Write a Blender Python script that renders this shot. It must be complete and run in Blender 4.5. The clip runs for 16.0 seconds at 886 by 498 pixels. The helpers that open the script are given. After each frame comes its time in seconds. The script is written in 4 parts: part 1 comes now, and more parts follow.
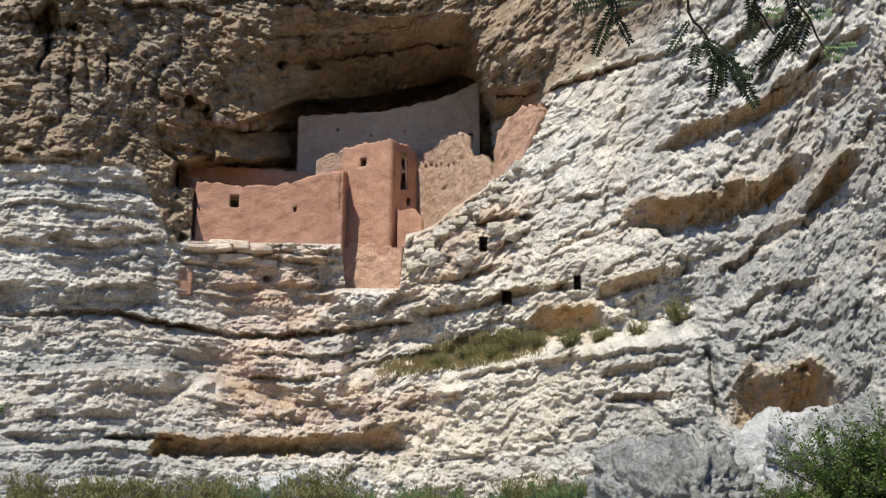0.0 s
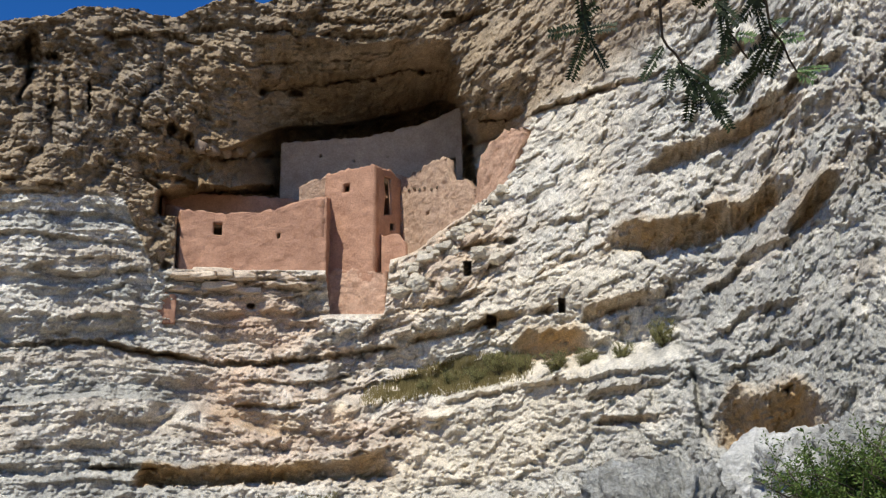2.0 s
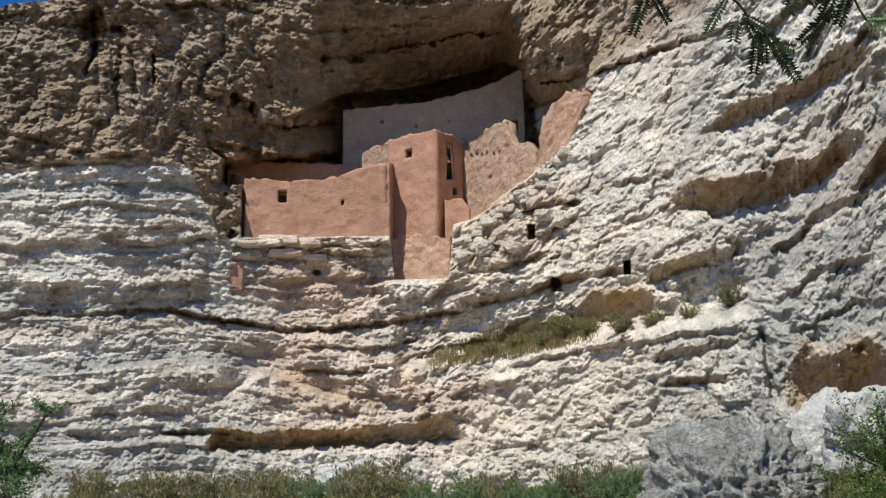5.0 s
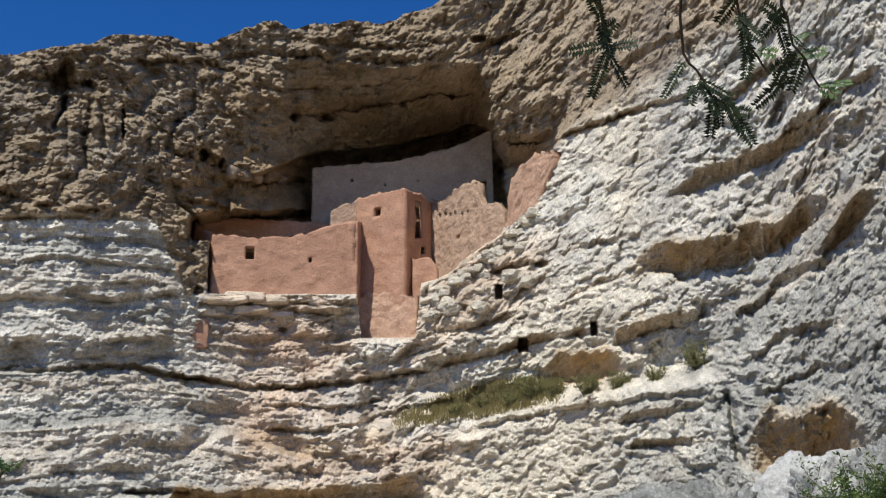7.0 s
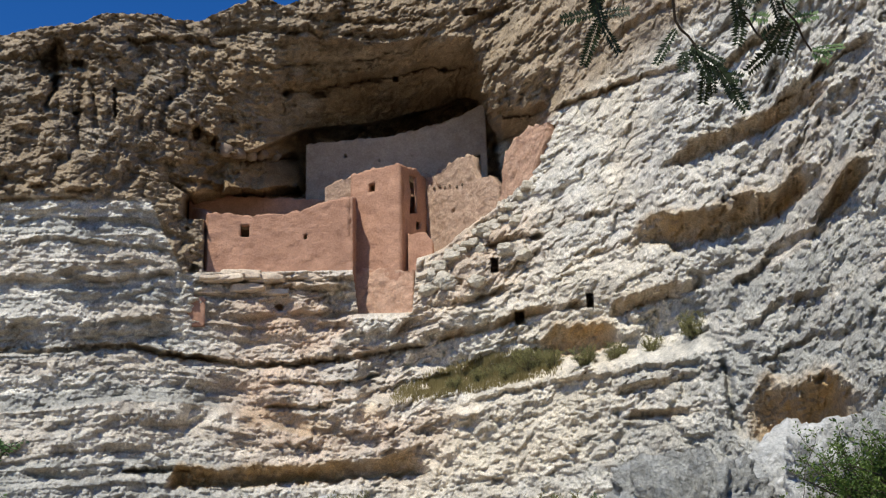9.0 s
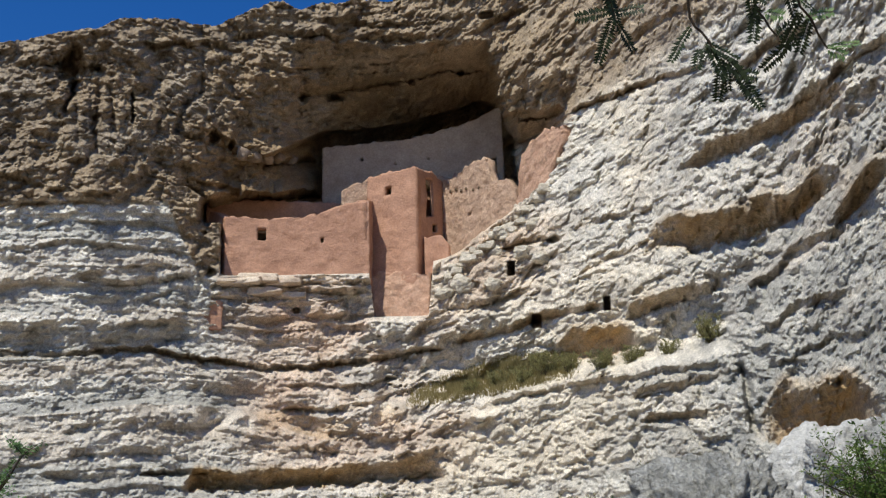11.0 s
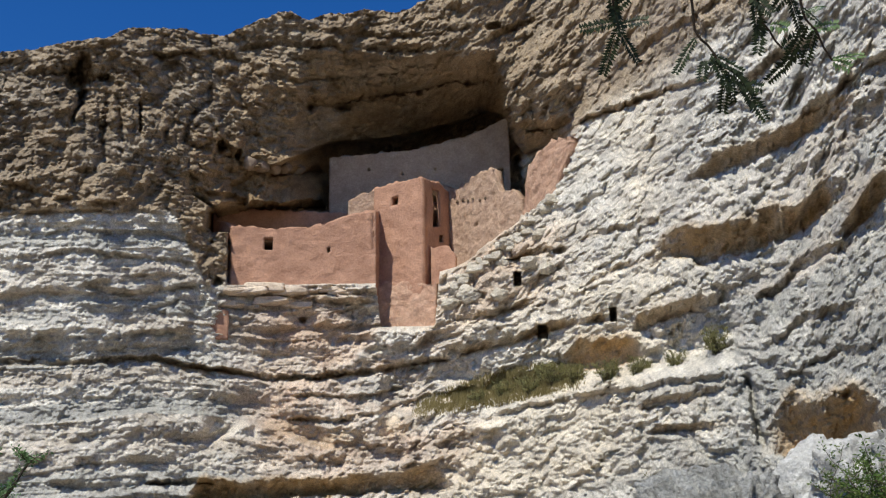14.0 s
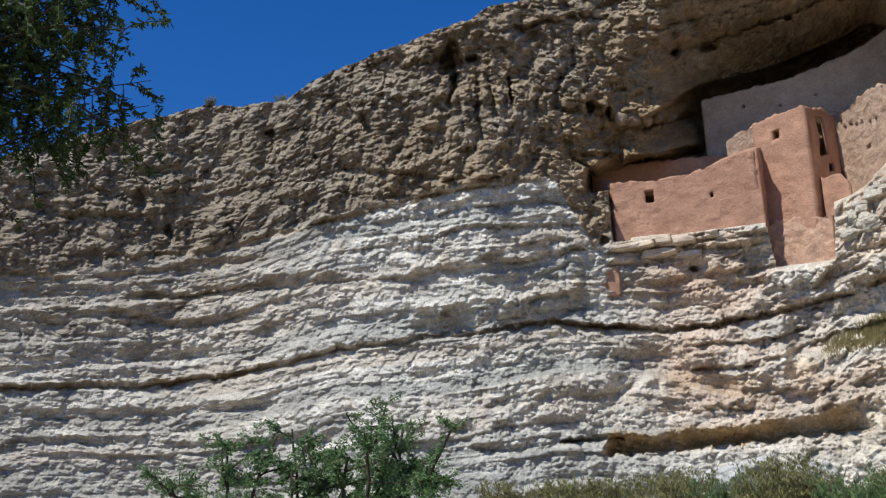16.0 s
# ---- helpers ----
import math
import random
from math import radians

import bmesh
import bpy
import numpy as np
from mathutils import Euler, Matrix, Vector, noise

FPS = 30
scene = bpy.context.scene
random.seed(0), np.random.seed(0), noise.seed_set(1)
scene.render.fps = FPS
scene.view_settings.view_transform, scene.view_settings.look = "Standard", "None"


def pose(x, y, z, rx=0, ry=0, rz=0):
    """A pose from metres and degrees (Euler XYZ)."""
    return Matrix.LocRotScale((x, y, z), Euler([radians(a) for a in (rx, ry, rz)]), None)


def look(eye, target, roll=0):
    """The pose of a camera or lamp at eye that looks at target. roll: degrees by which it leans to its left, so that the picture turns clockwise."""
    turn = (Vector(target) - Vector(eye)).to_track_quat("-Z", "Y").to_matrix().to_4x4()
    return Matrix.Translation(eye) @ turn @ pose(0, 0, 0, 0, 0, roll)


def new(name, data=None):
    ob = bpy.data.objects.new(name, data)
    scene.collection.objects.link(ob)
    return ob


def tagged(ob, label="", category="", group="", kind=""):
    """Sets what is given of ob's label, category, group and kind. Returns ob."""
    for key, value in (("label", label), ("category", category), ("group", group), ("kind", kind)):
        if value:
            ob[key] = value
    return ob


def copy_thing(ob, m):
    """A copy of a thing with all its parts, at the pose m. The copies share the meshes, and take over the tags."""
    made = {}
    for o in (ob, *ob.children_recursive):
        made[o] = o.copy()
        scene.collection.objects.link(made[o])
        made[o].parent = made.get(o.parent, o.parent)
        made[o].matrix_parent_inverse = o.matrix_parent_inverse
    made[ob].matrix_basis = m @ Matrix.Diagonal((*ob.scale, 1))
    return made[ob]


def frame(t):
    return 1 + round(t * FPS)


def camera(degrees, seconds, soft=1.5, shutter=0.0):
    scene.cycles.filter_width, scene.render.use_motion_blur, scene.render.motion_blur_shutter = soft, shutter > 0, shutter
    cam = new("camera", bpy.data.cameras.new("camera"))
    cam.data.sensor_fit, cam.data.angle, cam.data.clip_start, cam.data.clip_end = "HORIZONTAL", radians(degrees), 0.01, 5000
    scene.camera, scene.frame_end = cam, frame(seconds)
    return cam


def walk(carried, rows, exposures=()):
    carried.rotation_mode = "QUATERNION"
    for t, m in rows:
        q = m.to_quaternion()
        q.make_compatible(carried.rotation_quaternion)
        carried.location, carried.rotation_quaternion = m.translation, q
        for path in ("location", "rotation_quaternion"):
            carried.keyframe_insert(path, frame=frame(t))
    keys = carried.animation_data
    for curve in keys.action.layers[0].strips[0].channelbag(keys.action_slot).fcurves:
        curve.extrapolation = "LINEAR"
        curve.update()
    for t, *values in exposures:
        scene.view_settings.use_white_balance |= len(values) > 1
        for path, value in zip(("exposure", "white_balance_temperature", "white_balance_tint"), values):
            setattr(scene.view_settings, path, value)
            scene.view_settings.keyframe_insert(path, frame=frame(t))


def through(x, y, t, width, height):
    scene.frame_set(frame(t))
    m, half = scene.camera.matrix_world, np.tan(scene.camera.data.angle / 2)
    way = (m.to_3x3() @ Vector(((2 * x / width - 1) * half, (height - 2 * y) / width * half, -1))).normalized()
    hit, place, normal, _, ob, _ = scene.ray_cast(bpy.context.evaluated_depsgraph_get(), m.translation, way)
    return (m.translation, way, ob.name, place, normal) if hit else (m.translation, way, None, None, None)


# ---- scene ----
cam = camera(43.0, 16.0, soft=1.2)
EYE = 1.6
PATH = [
    (0.0, pose(-0.031, 0, 1.608, 106.00, -0.00, 0.00)),
    (0.5, pose(-0.031, 0, 1.610, 107.24, 0.13, 0.86)),
    (1.0, pose(-0.025, 0, 1.612, 106.36, 0.87, 0.79)),
    (1.5, pose(-0.023, 0, 1.610, 107.20, -0.00, -1.23)),
    (2.0, pose(-0.019, 0, 1.612, 107.25, 0.94, -0.55)),
    (2.5, pose(-0.019, 0, 1.608, 107.36, 0.98, -1.33)),
    (3.0, pose(-0.023, 0, 1.604, 107.09, 0.90, -0.03)),
    (3.5, pose(-0.029, 0, 1.604, 106.34, 0.70, 1.82)),
    (4.0, pose(-0.031, 0, 1.604, 105.38, 0.98, 2.86)),
    (6.5, pose(0.002, 0, 1.602, 107.05, 1.27, 2.57)),
    (7.0, pose(-0.001, 0, 1.600, 108.47, 0.74, 1.06)),
    (7.5, pose(-0.004, 0, 1.604, 108.92, 0.74, 1.03)),
    (8.0, pose(-0.002, 0, 1.600, 108.90, 1.11, 0.25)),
    (8.5, pose(-0.002, 0, 1.598, 108.98, 0.95, 0.89)),
    (9.0, pose(0.000, 0, 1.592, 107.18, 1.73, 1.13)),
    (9.5, pose(0.002, 0, 1.589, 107.59, 1.61, 1.50)),
    (10.0, pose(0.000, 0, 1.586, 107.35, 1.59, 1.99)),
    (12.5, pose(0.011, 0, 1.580, 107.67, 1.55, 1.63)),
    (13.0, pose(0.012, 0, 1.582, 108.27, 1.73, 0.96)),
    (13.5, pose(0.011, 0, 1.580, 107.29, 1.67, 1.00)),
    (14.0, pose(0.008, 0, 1.582, 107.90, 1.25, 2.21)),
    (14.5, pose(0.004, 0, 1.582, 108.18, 1.76, 3.09)),
    (15.0, pose(0.000, 0, 1.586, 107.91, 1.94, 4.77)),
    (15.5, pose(0.000, 0, 1.586, 107.18, 2.43, 13.23)),
    (16.0, pose(0.000, 0, 1.586, 106.26, 2.40, 22.83)),
]
walk(cam, PATH, ((0.0, 0.08, 6620, 7.5), (4.0, 0.0, 6620, 7.5), (6.5, -0.03, 6550, 7.5), (14.5, -0.03, 6550, 7.5), (16.0, -0.02, 6300, 7.5)))

# ---- sky and sun ----
SUN_TO = Vector((-0.35, -0.57, 0.98)).normalized()
world = bpy.data.worlds.new("sky")
scene.world = world
world.use_nodes = True
wn = world.node_tree
sky = wn.nodes.new("ShaderNodeTexSky")
sky.sky_type, sky.sun_disc = "NISHITA", False
sky.sun_elevation = math.asin(SUN_TO.z)
sky.sun_rotation = math.atan2(SUN_TO.x, SUN_TO.y)
sky.altitude, sky.air_density, sky.dust_density, sky.ozone_density = 1100, 1.0, 0.0, 5.0
vivid = wn.nodes.new("ShaderNodeHueSaturation")
vivid.inputs["Hue"].default_value, vivid.inputs["Saturation"].default_value = 0.512, 1.30
wn.links.new(sky.outputs[0], vivid.inputs["Color"])
wn.links.new(vivid.outputs[0], wn.nodes["Background"].inputs[0])
wn.nodes["Background"].inputs[1].default_value = 0.125
sun = new("sun", bpy.data.lights.new("sun", "SUN"))
sun.data.energy, sun.data.angle, sun.data.color = 5.0, radians(0.53), (1.0, 0.965, 0.88)
sun.matrix_world = look((0, 0, 0), -SUN_TO)


# ---- noise ----
def rnd(ix, iy, seed):
    h = np.atleast_1d(ix).astype(np.int32).astype(np.uint32) * np.uint32(374761393) + np.atleast_1d(iy).astype(np.int32).astype(np.uint32) * np.uint32(668265263) + np.uint32(seed * 974711)
    h = (h ^ (h >> np.uint32(13))) * np.uint32(1274126177)
    h = (h ^ (h >> np.uint32(16))) * np.uint32(2246822519)
    return ((h ^ (h >> np.uint32(15))) & np.uint32(0xFFFFFF)).astype(np.float32) / np.float32(0xFFFFFF)


def vnoise(x, y, seed=0):
    """Value noise, -1 to 1."""
    ix, iy = np.floor(x), np.floor(y)
    fx, fy = x - ix, y - iy
    fx, fy = fx * fx * (3 - 2 * fx), fy * fy * (3 - 2 * fy)
    a, b = rnd(ix, iy, seed), rnd(ix + 1, iy, seed)
    c, d = rnd(ix, iy + 1, seed), rnd(ix + 1, iy + 1, seed)
    return 2 * ((a + (b - a) * fx) * (1 - fy) + (c + (d - c) * fx) * fy) - 1


def fbm(x, y, seed=0, octaves=4, gain=0.5):
    total, amp, norm = 0, 1.0, 0
    for o in range(octaves):
        total = total + amp * vnoise(x * 2 ** o + 17.3 * o, y * 2 ** o - 9.1 * o, seed + o)
        norm += amp
        amp *= gain
    return total / norm


def cells(x, y, seed=0):
    """Cellular noise: nearest and second distance and a random value of the cell."""
    ix, iy = np.floor(x), np.floor(y)
    f1, f2, cid = np.full(x.shape, 9.0), np.full(x.shape, 9.0), np.zeros(x.shape)
    for dx in (-1, 0, 1):
        for dy in (-1, 0, 1):
            cx, cy = ix + dx, iy + dy
            d = np.hypot(cx + rnd(cx, cy, seed) - x, cy + rnd(cx, cy, seed + 7) - y)
            near = d < f1
            f2 = np.where(near, f1, np.minimum(f2, d))
            cid = np.where(near, rnd(cx, cy, seed + 13), cid)
            f1 = np.where(near, d, f1)
    return f1, f2, cid


def billow(x, y, seed=0, octaves=4, gain=0.55):
    """Rounded lumps with sharp creases between them, about -1 to 1."""
    total, amp, norm = 0, 1.0, 0
    for o in range(octaves):
        c, s = math.cos(0.6 + o * 1.1), math.sin(0.6 + o * 1.1)
        k = 1.9 ** o
        total = total + amp * (2.6 * np.abs(vnoise((x * c - y * s) * k + 5.1 * o, (x * s + y * c) * k, seed + o)) - 0.9)
        norm += amp
        amp *= gain
    return total / norm


def step(a, b, x):
    t = np.clip((x - a) / (b - a), 0, 1)
    return t * t * (3 - 2 * t)


def line(points, az):
    return np.interp(az, [p[0] for p in points], [p[1] for p in points])


def spot(az, el, rho):
    """The place at a bearing and an elevation seen from the lookout, rho metres off in plan."""
    a = radians(az)
    return Vector((rho * math.sin(a), rho * math.cos(a), EYE + rho * math.tan(radians(el))))


# ---- materials ----
def material(name, rough=0.9):
    mat = bpy.data.materials.new(name)
    mat.use_nodes = True
    bsdf = mat.node_tree.nodes["Principled BSDF"]
    bsdf.inputs["Roughness"].default_value = rough
    bsdf.inputs["Specular IOR Level"].default_value = 0.2
    return mat, mat.node_tree, bsdf


def node(tree, kind, **values):
    n = tree.nodes.new(kind)
    for key, value in values.items():
        n.inputs[key.replace("_", " ")].default_value = value
    return n


def mottled(name, low, high, scale=3.0, bump=0.3, fine=25.0, rough=0.9, attribute="", speck=0.25, bump_size=0.05, nodules=0.0):
    """A rough mineral surface: a base colour (or the colour attribute) mottled at two scales, with relief."""
    mat, tree, bsdf = material(name, rough)
    geo = tree.nodes.new("ShaderNodeNewGeometry")
    big = node(tree, "ShaderNodeTexNoise", Scale=scale, Detail=6.0, Roughness=0.65)
    small = node(tree, "ShaderNodeTexNoise", Scale=fine, Detail=5.0, Roughness=0.7)
    for n in (big, small):
        tree.links.new(geo.outputs["Position"], n.inputs["Vector"])
    mix = tree.nodes.new("ShaderNodeMix")
    mix.data_type = "RGBA"
    ramp = tree.nodes.new("ShaderNodeMapRange")
    ramp.inputs[1].default_value, ramp.inputs[2].default_value = 0.3, 0.7
    tree.links.new(big.outputs[0], ramp.inputs[0])
    tree.links.new(ramp.outputs[0], mix.inputs[0])
    mix.inputs[6].default_value, mix.inputs[7].default_value = (*low, 1), (*high, 1)
    colour = mix.outputs[2]
    if attribute:
        att = tree.nodes.new("ShaderNodeAttribute")
        att.attribute_name = attribute
        mul = tree.nodes.new("ShaderNodeMix")
        mul.data_type, mul.blend_type = "RGBA", "MULTIPLY"
        mul.inputs[0].default_value = 1.0
        tree.links.new(att.outputs["Color"], mul.inputs[6])
        tree.links.new(colour, mul.inputs[7])
        colour = mul.outputs[2]
    sp = tree.nodes.new("ShaderNodeMapRange")
    sp.inputs[1].default_value, sp.inputs[2].default_value = 0.3, 0.7
    sp.inputs[3].default_value, sp.inputs[4].default_value = 1 - speck, 1 + speck
    tree.links.new(small.outputs[0], sp.inputs[0])
    hsv = tree.nodes.new("ShaderNodeHueSaturation")
    tree.links.new(sp.outputs[0], hsv.inputs["Value"])
    tree.links.new(colour, hsv.inputs["Color"])
    tree.links.new(hsv.outputs[0], bsdf.inputs["Base Color"])
    bp = node(tree, "ShaderNodeBump", Strength=bump, Distance=bump_size)
    if nodules:
        knob = node(tree, "ShaderNodeTexVoronoi", Scale=nodules, Randomness=1.0)
        knob.feature = "SMOOTH_F1"
        jitter = tree.nodes.new("ShaderNodeVectorMath")
        jitter.operation = "MULTIPLY_ADD"
        jitter.inputs[1].default_value = (0.5, 0.5, 0.5)
        tree.links.new(big.outputs["Color"], jitter.inputs[0])
        tree.links.new(geo.outputs["Position"], jitter.inputs[2])
        tree.links.new(jitter.outputs[0], knob.inputs["Vector"])
        under_bump = node(tree, "ShaderNodeBump", Strength=0.6, Distance=0.5 / nodules)
        under_bump.invert = True
        tree.links.new(knob.outputs["Distance"], under_bump.inputs["Height"])
        tree.links.new(under_bump.outputs[0], bp.inputs["Normal"])
    tree.links.new(small.outputs[0], bp.inputs["Height"])
    tree.links.new(bp.outputs[0], bsdf.inputs["Normal"])
    return mat


ROCK = mottled("limestone", (0.78, 0.77, 0.76), (1.12, 1.1, 1.06), scale=0.9, fine=9.0, attribute="rock", bump=0.85, bump_size=0.2, speck=0.36, nodules=4.5)
PLASTER = mottled("earth_plaster", (0.35, 0.19, 0.127), (0.50, 0.288, 0.195), scale=1.2, fine=9.0, bump=0.85, speck=0.17, bump_size=0.09)
PALE_PLASTER = mottled("pale_plaster", (0.36, 0.275, 0.215), (0.48, 0.385, 0.305), scale=1.3, fine=8.0, bump=0.9, speck=0.2, bump_size=0.07)
EARTH = mottled("dry_earth", (0.20, 0.15, 0.10), (0.33, 0.26, 0.18), scale=0.6, fine=6.0)


MASONRY = mottled("rubble_masonry", (0.34, 0.22, 0.155), (0.52, 0.37, 0.27), scale=2.6, fine=6.0, bump=0.95, speck=0.24, bump_size=0.11)
FOOT = mottled("rosy_rubble", (0.38, 0.22, 0.15), (0.56, 0.37, 0.265), scale=2.4, fine=6.0, bump=0.95, speck=0.22, bump_size=0.11)
BOULDER = mottled("grey_boulder", (0.27, 0.265, 0.24), (0.60, 0.59, 0.55), scale=1.8, fine=9.0, bump=1.0, speck=0.45, bump_size=0.2, nodules=6.0)
WHITE_ROCK = mottled("white_boulder", (0.40, 0.39, 0.36), (0.68, 0.665, 0.63), scale=1.6, fine=9.0, bump=0.9, speck=0.3, bump_size=0.12, nodules=6.0)
LEDGE_ROCK = mottled("rosy_ledge_rock", (0.48, 0.37, 0.28), (0.72, 0.61, 0.48), scale=1.4, fine=9.0, bump=0.8, speck=0.25)
CREAM_ROCK = mottled("cream_rock", (0.50, 0.44, 0.35), (0.80, 0.73, 0.61), scale=1.4, fine=9.0, bump=0.95, speck=0.25, bump_size=0.15)
BROWN_ROCK = mottled("brown_rock", (0.2, 0.15, 0.11), (0.34, 0.26, 0.19), scale=1.4, fine=9.0)
TIMBER = mottled("weathered_timber", (0.10, 0.07, 0.05), (0.2, 0.15, 0.1), scale=5.0, fine=40.0)
# twigs over the lookout: bark with their shade put into the colour
SHADE_TWIG = mottled("shaded_twig", (0.025, 0.018, 0.012), (0.06, 0.045, 0.03), scale=20.0, fine=90.0)
BARK = mottled("bark", (0.04, 0.032, 0.025), (0.10, 0.08, 0.06), scale=6.0, fine=40.0)


def foliage(name, low, high, through=0.3):
    mat, tree, bsdf = material(name, 0.6)
    geo = tree.nodes.new("ShaderNodeNewGeometry")
    mix = tree.nodes.new("ShaderNodeMix")
    mix.data_type = "RGBA"
    mix.inputs[6].default_value, mix.inputs[7].default_value = (*low, 1), (*high, 1)
    tree.links.new(geo.outputs["Random Per Island"], mix.inputs[0])
    tree.links.new(mix.outputs[2], bsdf.inputs["Base Color"])
    glow = tree.nodes.new("ShaderNodeBsdfTranslucent")
    tree.links.new(mix.outputs[2], glow.inputs["Color"])
    both = tree.nodes.new("ShaderNodeMixShader")
    both.inputs[0].default_value = through
    tree.links.new(bsdf.outputs[0], both.inputs[1])
    tree.links.new(glow.outputs[0], both.inputs[2])
    tree.links.new(both.outputs[0], tree.nodes["Material Output"].inputs[0])
    return mat


OLIVE_LEAF = foliage("olive_leaf", (0.15, 0.145, 0.055), (0.33, 0.31, 0.14))
GREEN_LEAF = foliage("green_leaf", (0.09, 0.155, 0.055), (0.19, 0.27, 0.115))
DEEP_LEAF = foliage("deep_green_leaf", (0.03, 0.055, 0.015), (0.08, 0.12, 0.035))
BUSH_LEAF = foliage("bush_leaf", (0.05, 0.10, 0.02), (0.16, 0.22, 0.055))
MESQUITE_LEAF = foliage("mesquite_crown_leaf", (0.09, 0.165, 0.06), (0.20, 0.31, 0.13))
# near fronds: leaf green darkened almost to black to paint their shade
SHADE_LEAF = foliage("shaded_mesquite_leaf", (0.010, 0.017, 0.007), (0.035, 0.05, 0.018), 0.08)
STRAW = foliage("straw", (0.20, 0.16, 0.06), (0.36, 0.30, 0.14))
GRASS = foliage("grass_blade", (0.07, 0.11, 0.025), (0.22, 0.21, 0.09))


# ---- mesh helpers ----
def grid_mesh(name, P, closed=False):
    """A mesh over an array of places, rows by columns."""
    m, n = P.shape[:2]
    me = bpy.data.meshes.new(name)
    idx = np.arange(m * n).reshape(m, n)
    q = np.stack([idx[:-1, :-1], idx[:-1, 1:], idx[1:, 1:], idx[1:, :-1]], -1).reshape(-1, 4)
    me.vertices.add(m * n)
    me.vertices.foreach_set("co", P.reshape(-1).astype(np.float32))
    me.loops.add(q.size)
    me.loops.foreach_set("vertex_index", q.reshape(-1).astype(np.int32))
    me.polygons.add(len(q))
    me.polygons.foreach_set("loop_start", (np.arange(len(q)) * 4).astype(np.int32))
    me.polygons.foreach_set("use_smooth", np.ones(len(q), bool))
    me.update(calc_edges=True)
    me.validate()
    return me


def part(name, bm, mat, parent=None, label=""):
    me = bpy.data.meshes.new(name)
    bm.to_mesh(me)
    bm.free()
    me.materials.append(mat)
    ob = new(name, me)
    if parent is not None:
        ob.parent = parent
    return tagged(ob, label)


# ---- the cliff ----
SEAM = [(-44.08, 9.37), (-38.90, 9.49), (-36.20, 9.63), (-32.03, 10.24), (-27.72, 11.23), (-21.86, 11.72), (-16.57, 12.10), (-13.96, 11.92), (-10.56, 11.51), (-7.99, 11.69), (-5.97, 11.76), (-3.36, 12.07), (-1.60, 12.54), (1.94, 13.28), (5.52, 14.45), (10.00, 16.01), (12.65, 16.67), (16.41, 17.50), (17.92, 18.45), (20.36, 20.28), (22.36, 21.39)]
CREST = [(-60, 15), (-48, 18.0), (-44.32, 20.61), (-38.01, 22.66), (-35.10, 23.42), (-30.58, 23.88), (-27.47, 25.53), (-24.29, 26.60), (-22.37, 27.10), (-18.31, 28.33), (-15.98, 28.57), (-13.82, 28.34), (-11.69, 29.27), (-10.44, 29.68), (-9.47, 29.35), (-5.96, 29.96), (-4.01, 29.86), (-1.40, 30.64), (3.29, 33.30), (25.37, 38.55)]
PLAN = [(-75, 82), (-45, 76), (-35, 72), (-30, 66.5), (-25, 62.5), (-20, 60.5), (-14, 62.0), (-8, 61.8), (-3, 61), (0, 59.5), (3, 57), (5, 54.5), (8, 50.5), (12, 45.5), (16, 41.5), (20, 37), (25, 33), (40, 26), (60, 22)]
AZ = np.concatenate([np.linspace(-75, -45.5, 60)[:-1], np.linspace(-45.5, 25, 1550), np.linspace(25, 60, 70)[1:]])
ROWS = 700
kernel = np.hanning(81)
kernel /= kernel.sum()
flat = line(PLAN, AZ)
plan = np.convolve(np.concatenate([np.full(40, flat[0]), flat, np.full(40, flat[-1])]), kernel, "valid")
crest = line(CREST, AZ) + 0.3 * fbm(AZ * 1.1, AZ * 0 + 3.7, 5, 6, 0.65)
v = np.linspace(0, 1, ROWS)[:, None]
EL = (1.5 + (crest[None, :] - 1.5) * v).astype(np.float32)
A2 = np.broadcast_to(AZ[None, :].astype(np.float32), EL.shape)
B2 = np.broadcast_to(plan[None, :].astype(np.float32), EL.shape)
U1 = np.radians(AZ) * 58.0
U = (np.radians(A2) * 58.0).astype(np.float32)
W = B2 * (np.tan(np.radians(EL)) - np.tan(np.radians(line(SEAM, AZ)))).astype(np.float32)

ALCOVE_LOW = [(-15.09, 16.47), (-14.06, 15.91), (-13.06, 15.95), (-8.70, 16.10), (-5.39, 16.15), (-5.13, 13.92), (-2.32, 13.92), (-2.01, 16.64), (-0.35, 17.06), (1.18, 18.18), (2.73, 19.29), (4.64, 21.08), (5.67, 23.17)]
ALCOVE_BACK = [(-15.42, 21.21), (-13.10, 21.71), (-10.71, 21.84), (-7.93, 22.46), (-3.36, 22.88), (-0.24, 23.52), (1.66, 24.30), (2.25, 23.17), (2.85, 22.58), (5.52, 23.40)]
ALCOVE_LIP = [(-16.80, 23.88), (-15.71, 25.09), (-13.44, 27.35), (-11.61, 27.90), (-6.56, 27.81), (-3.36, 27.59), (-0.15, 27.85), (1.45, 27.81), (1.93, 26.73), (2.11, 24.40), (2.90, 23.72), (5.57, 24.17)]
ALCOVE_REAR = [(-17, 62.5), (-14, 68.2), (-12, 69.0), (-8, 69.8), (1, 69.5), (2.5, 68.6), (4, 65), (6, 60)]
UPPER_REAR = [(-17.5, 61.5), (-14, 63.5), (-10, 67.5), (-8, 73), (-5, 78), (-3, 79), (1, 77), (2.5, 70), (4, 64), (6, 59)]
BROWN = [(-60, 10.5), (-44.43, 14.69), (-39.14, 15.47), (-34.09, 16.44), (-29.70, 17.60), (-25.78, 18.64), (-21.51, 19.27), (-16.01, 19.52), (-14.20, 15.90), (5.69, 23.59), (6.36, 24.41), (10.17, 25.82), (15.60, 28.11), (19.33, 29.16), (23.81, 30.41)]

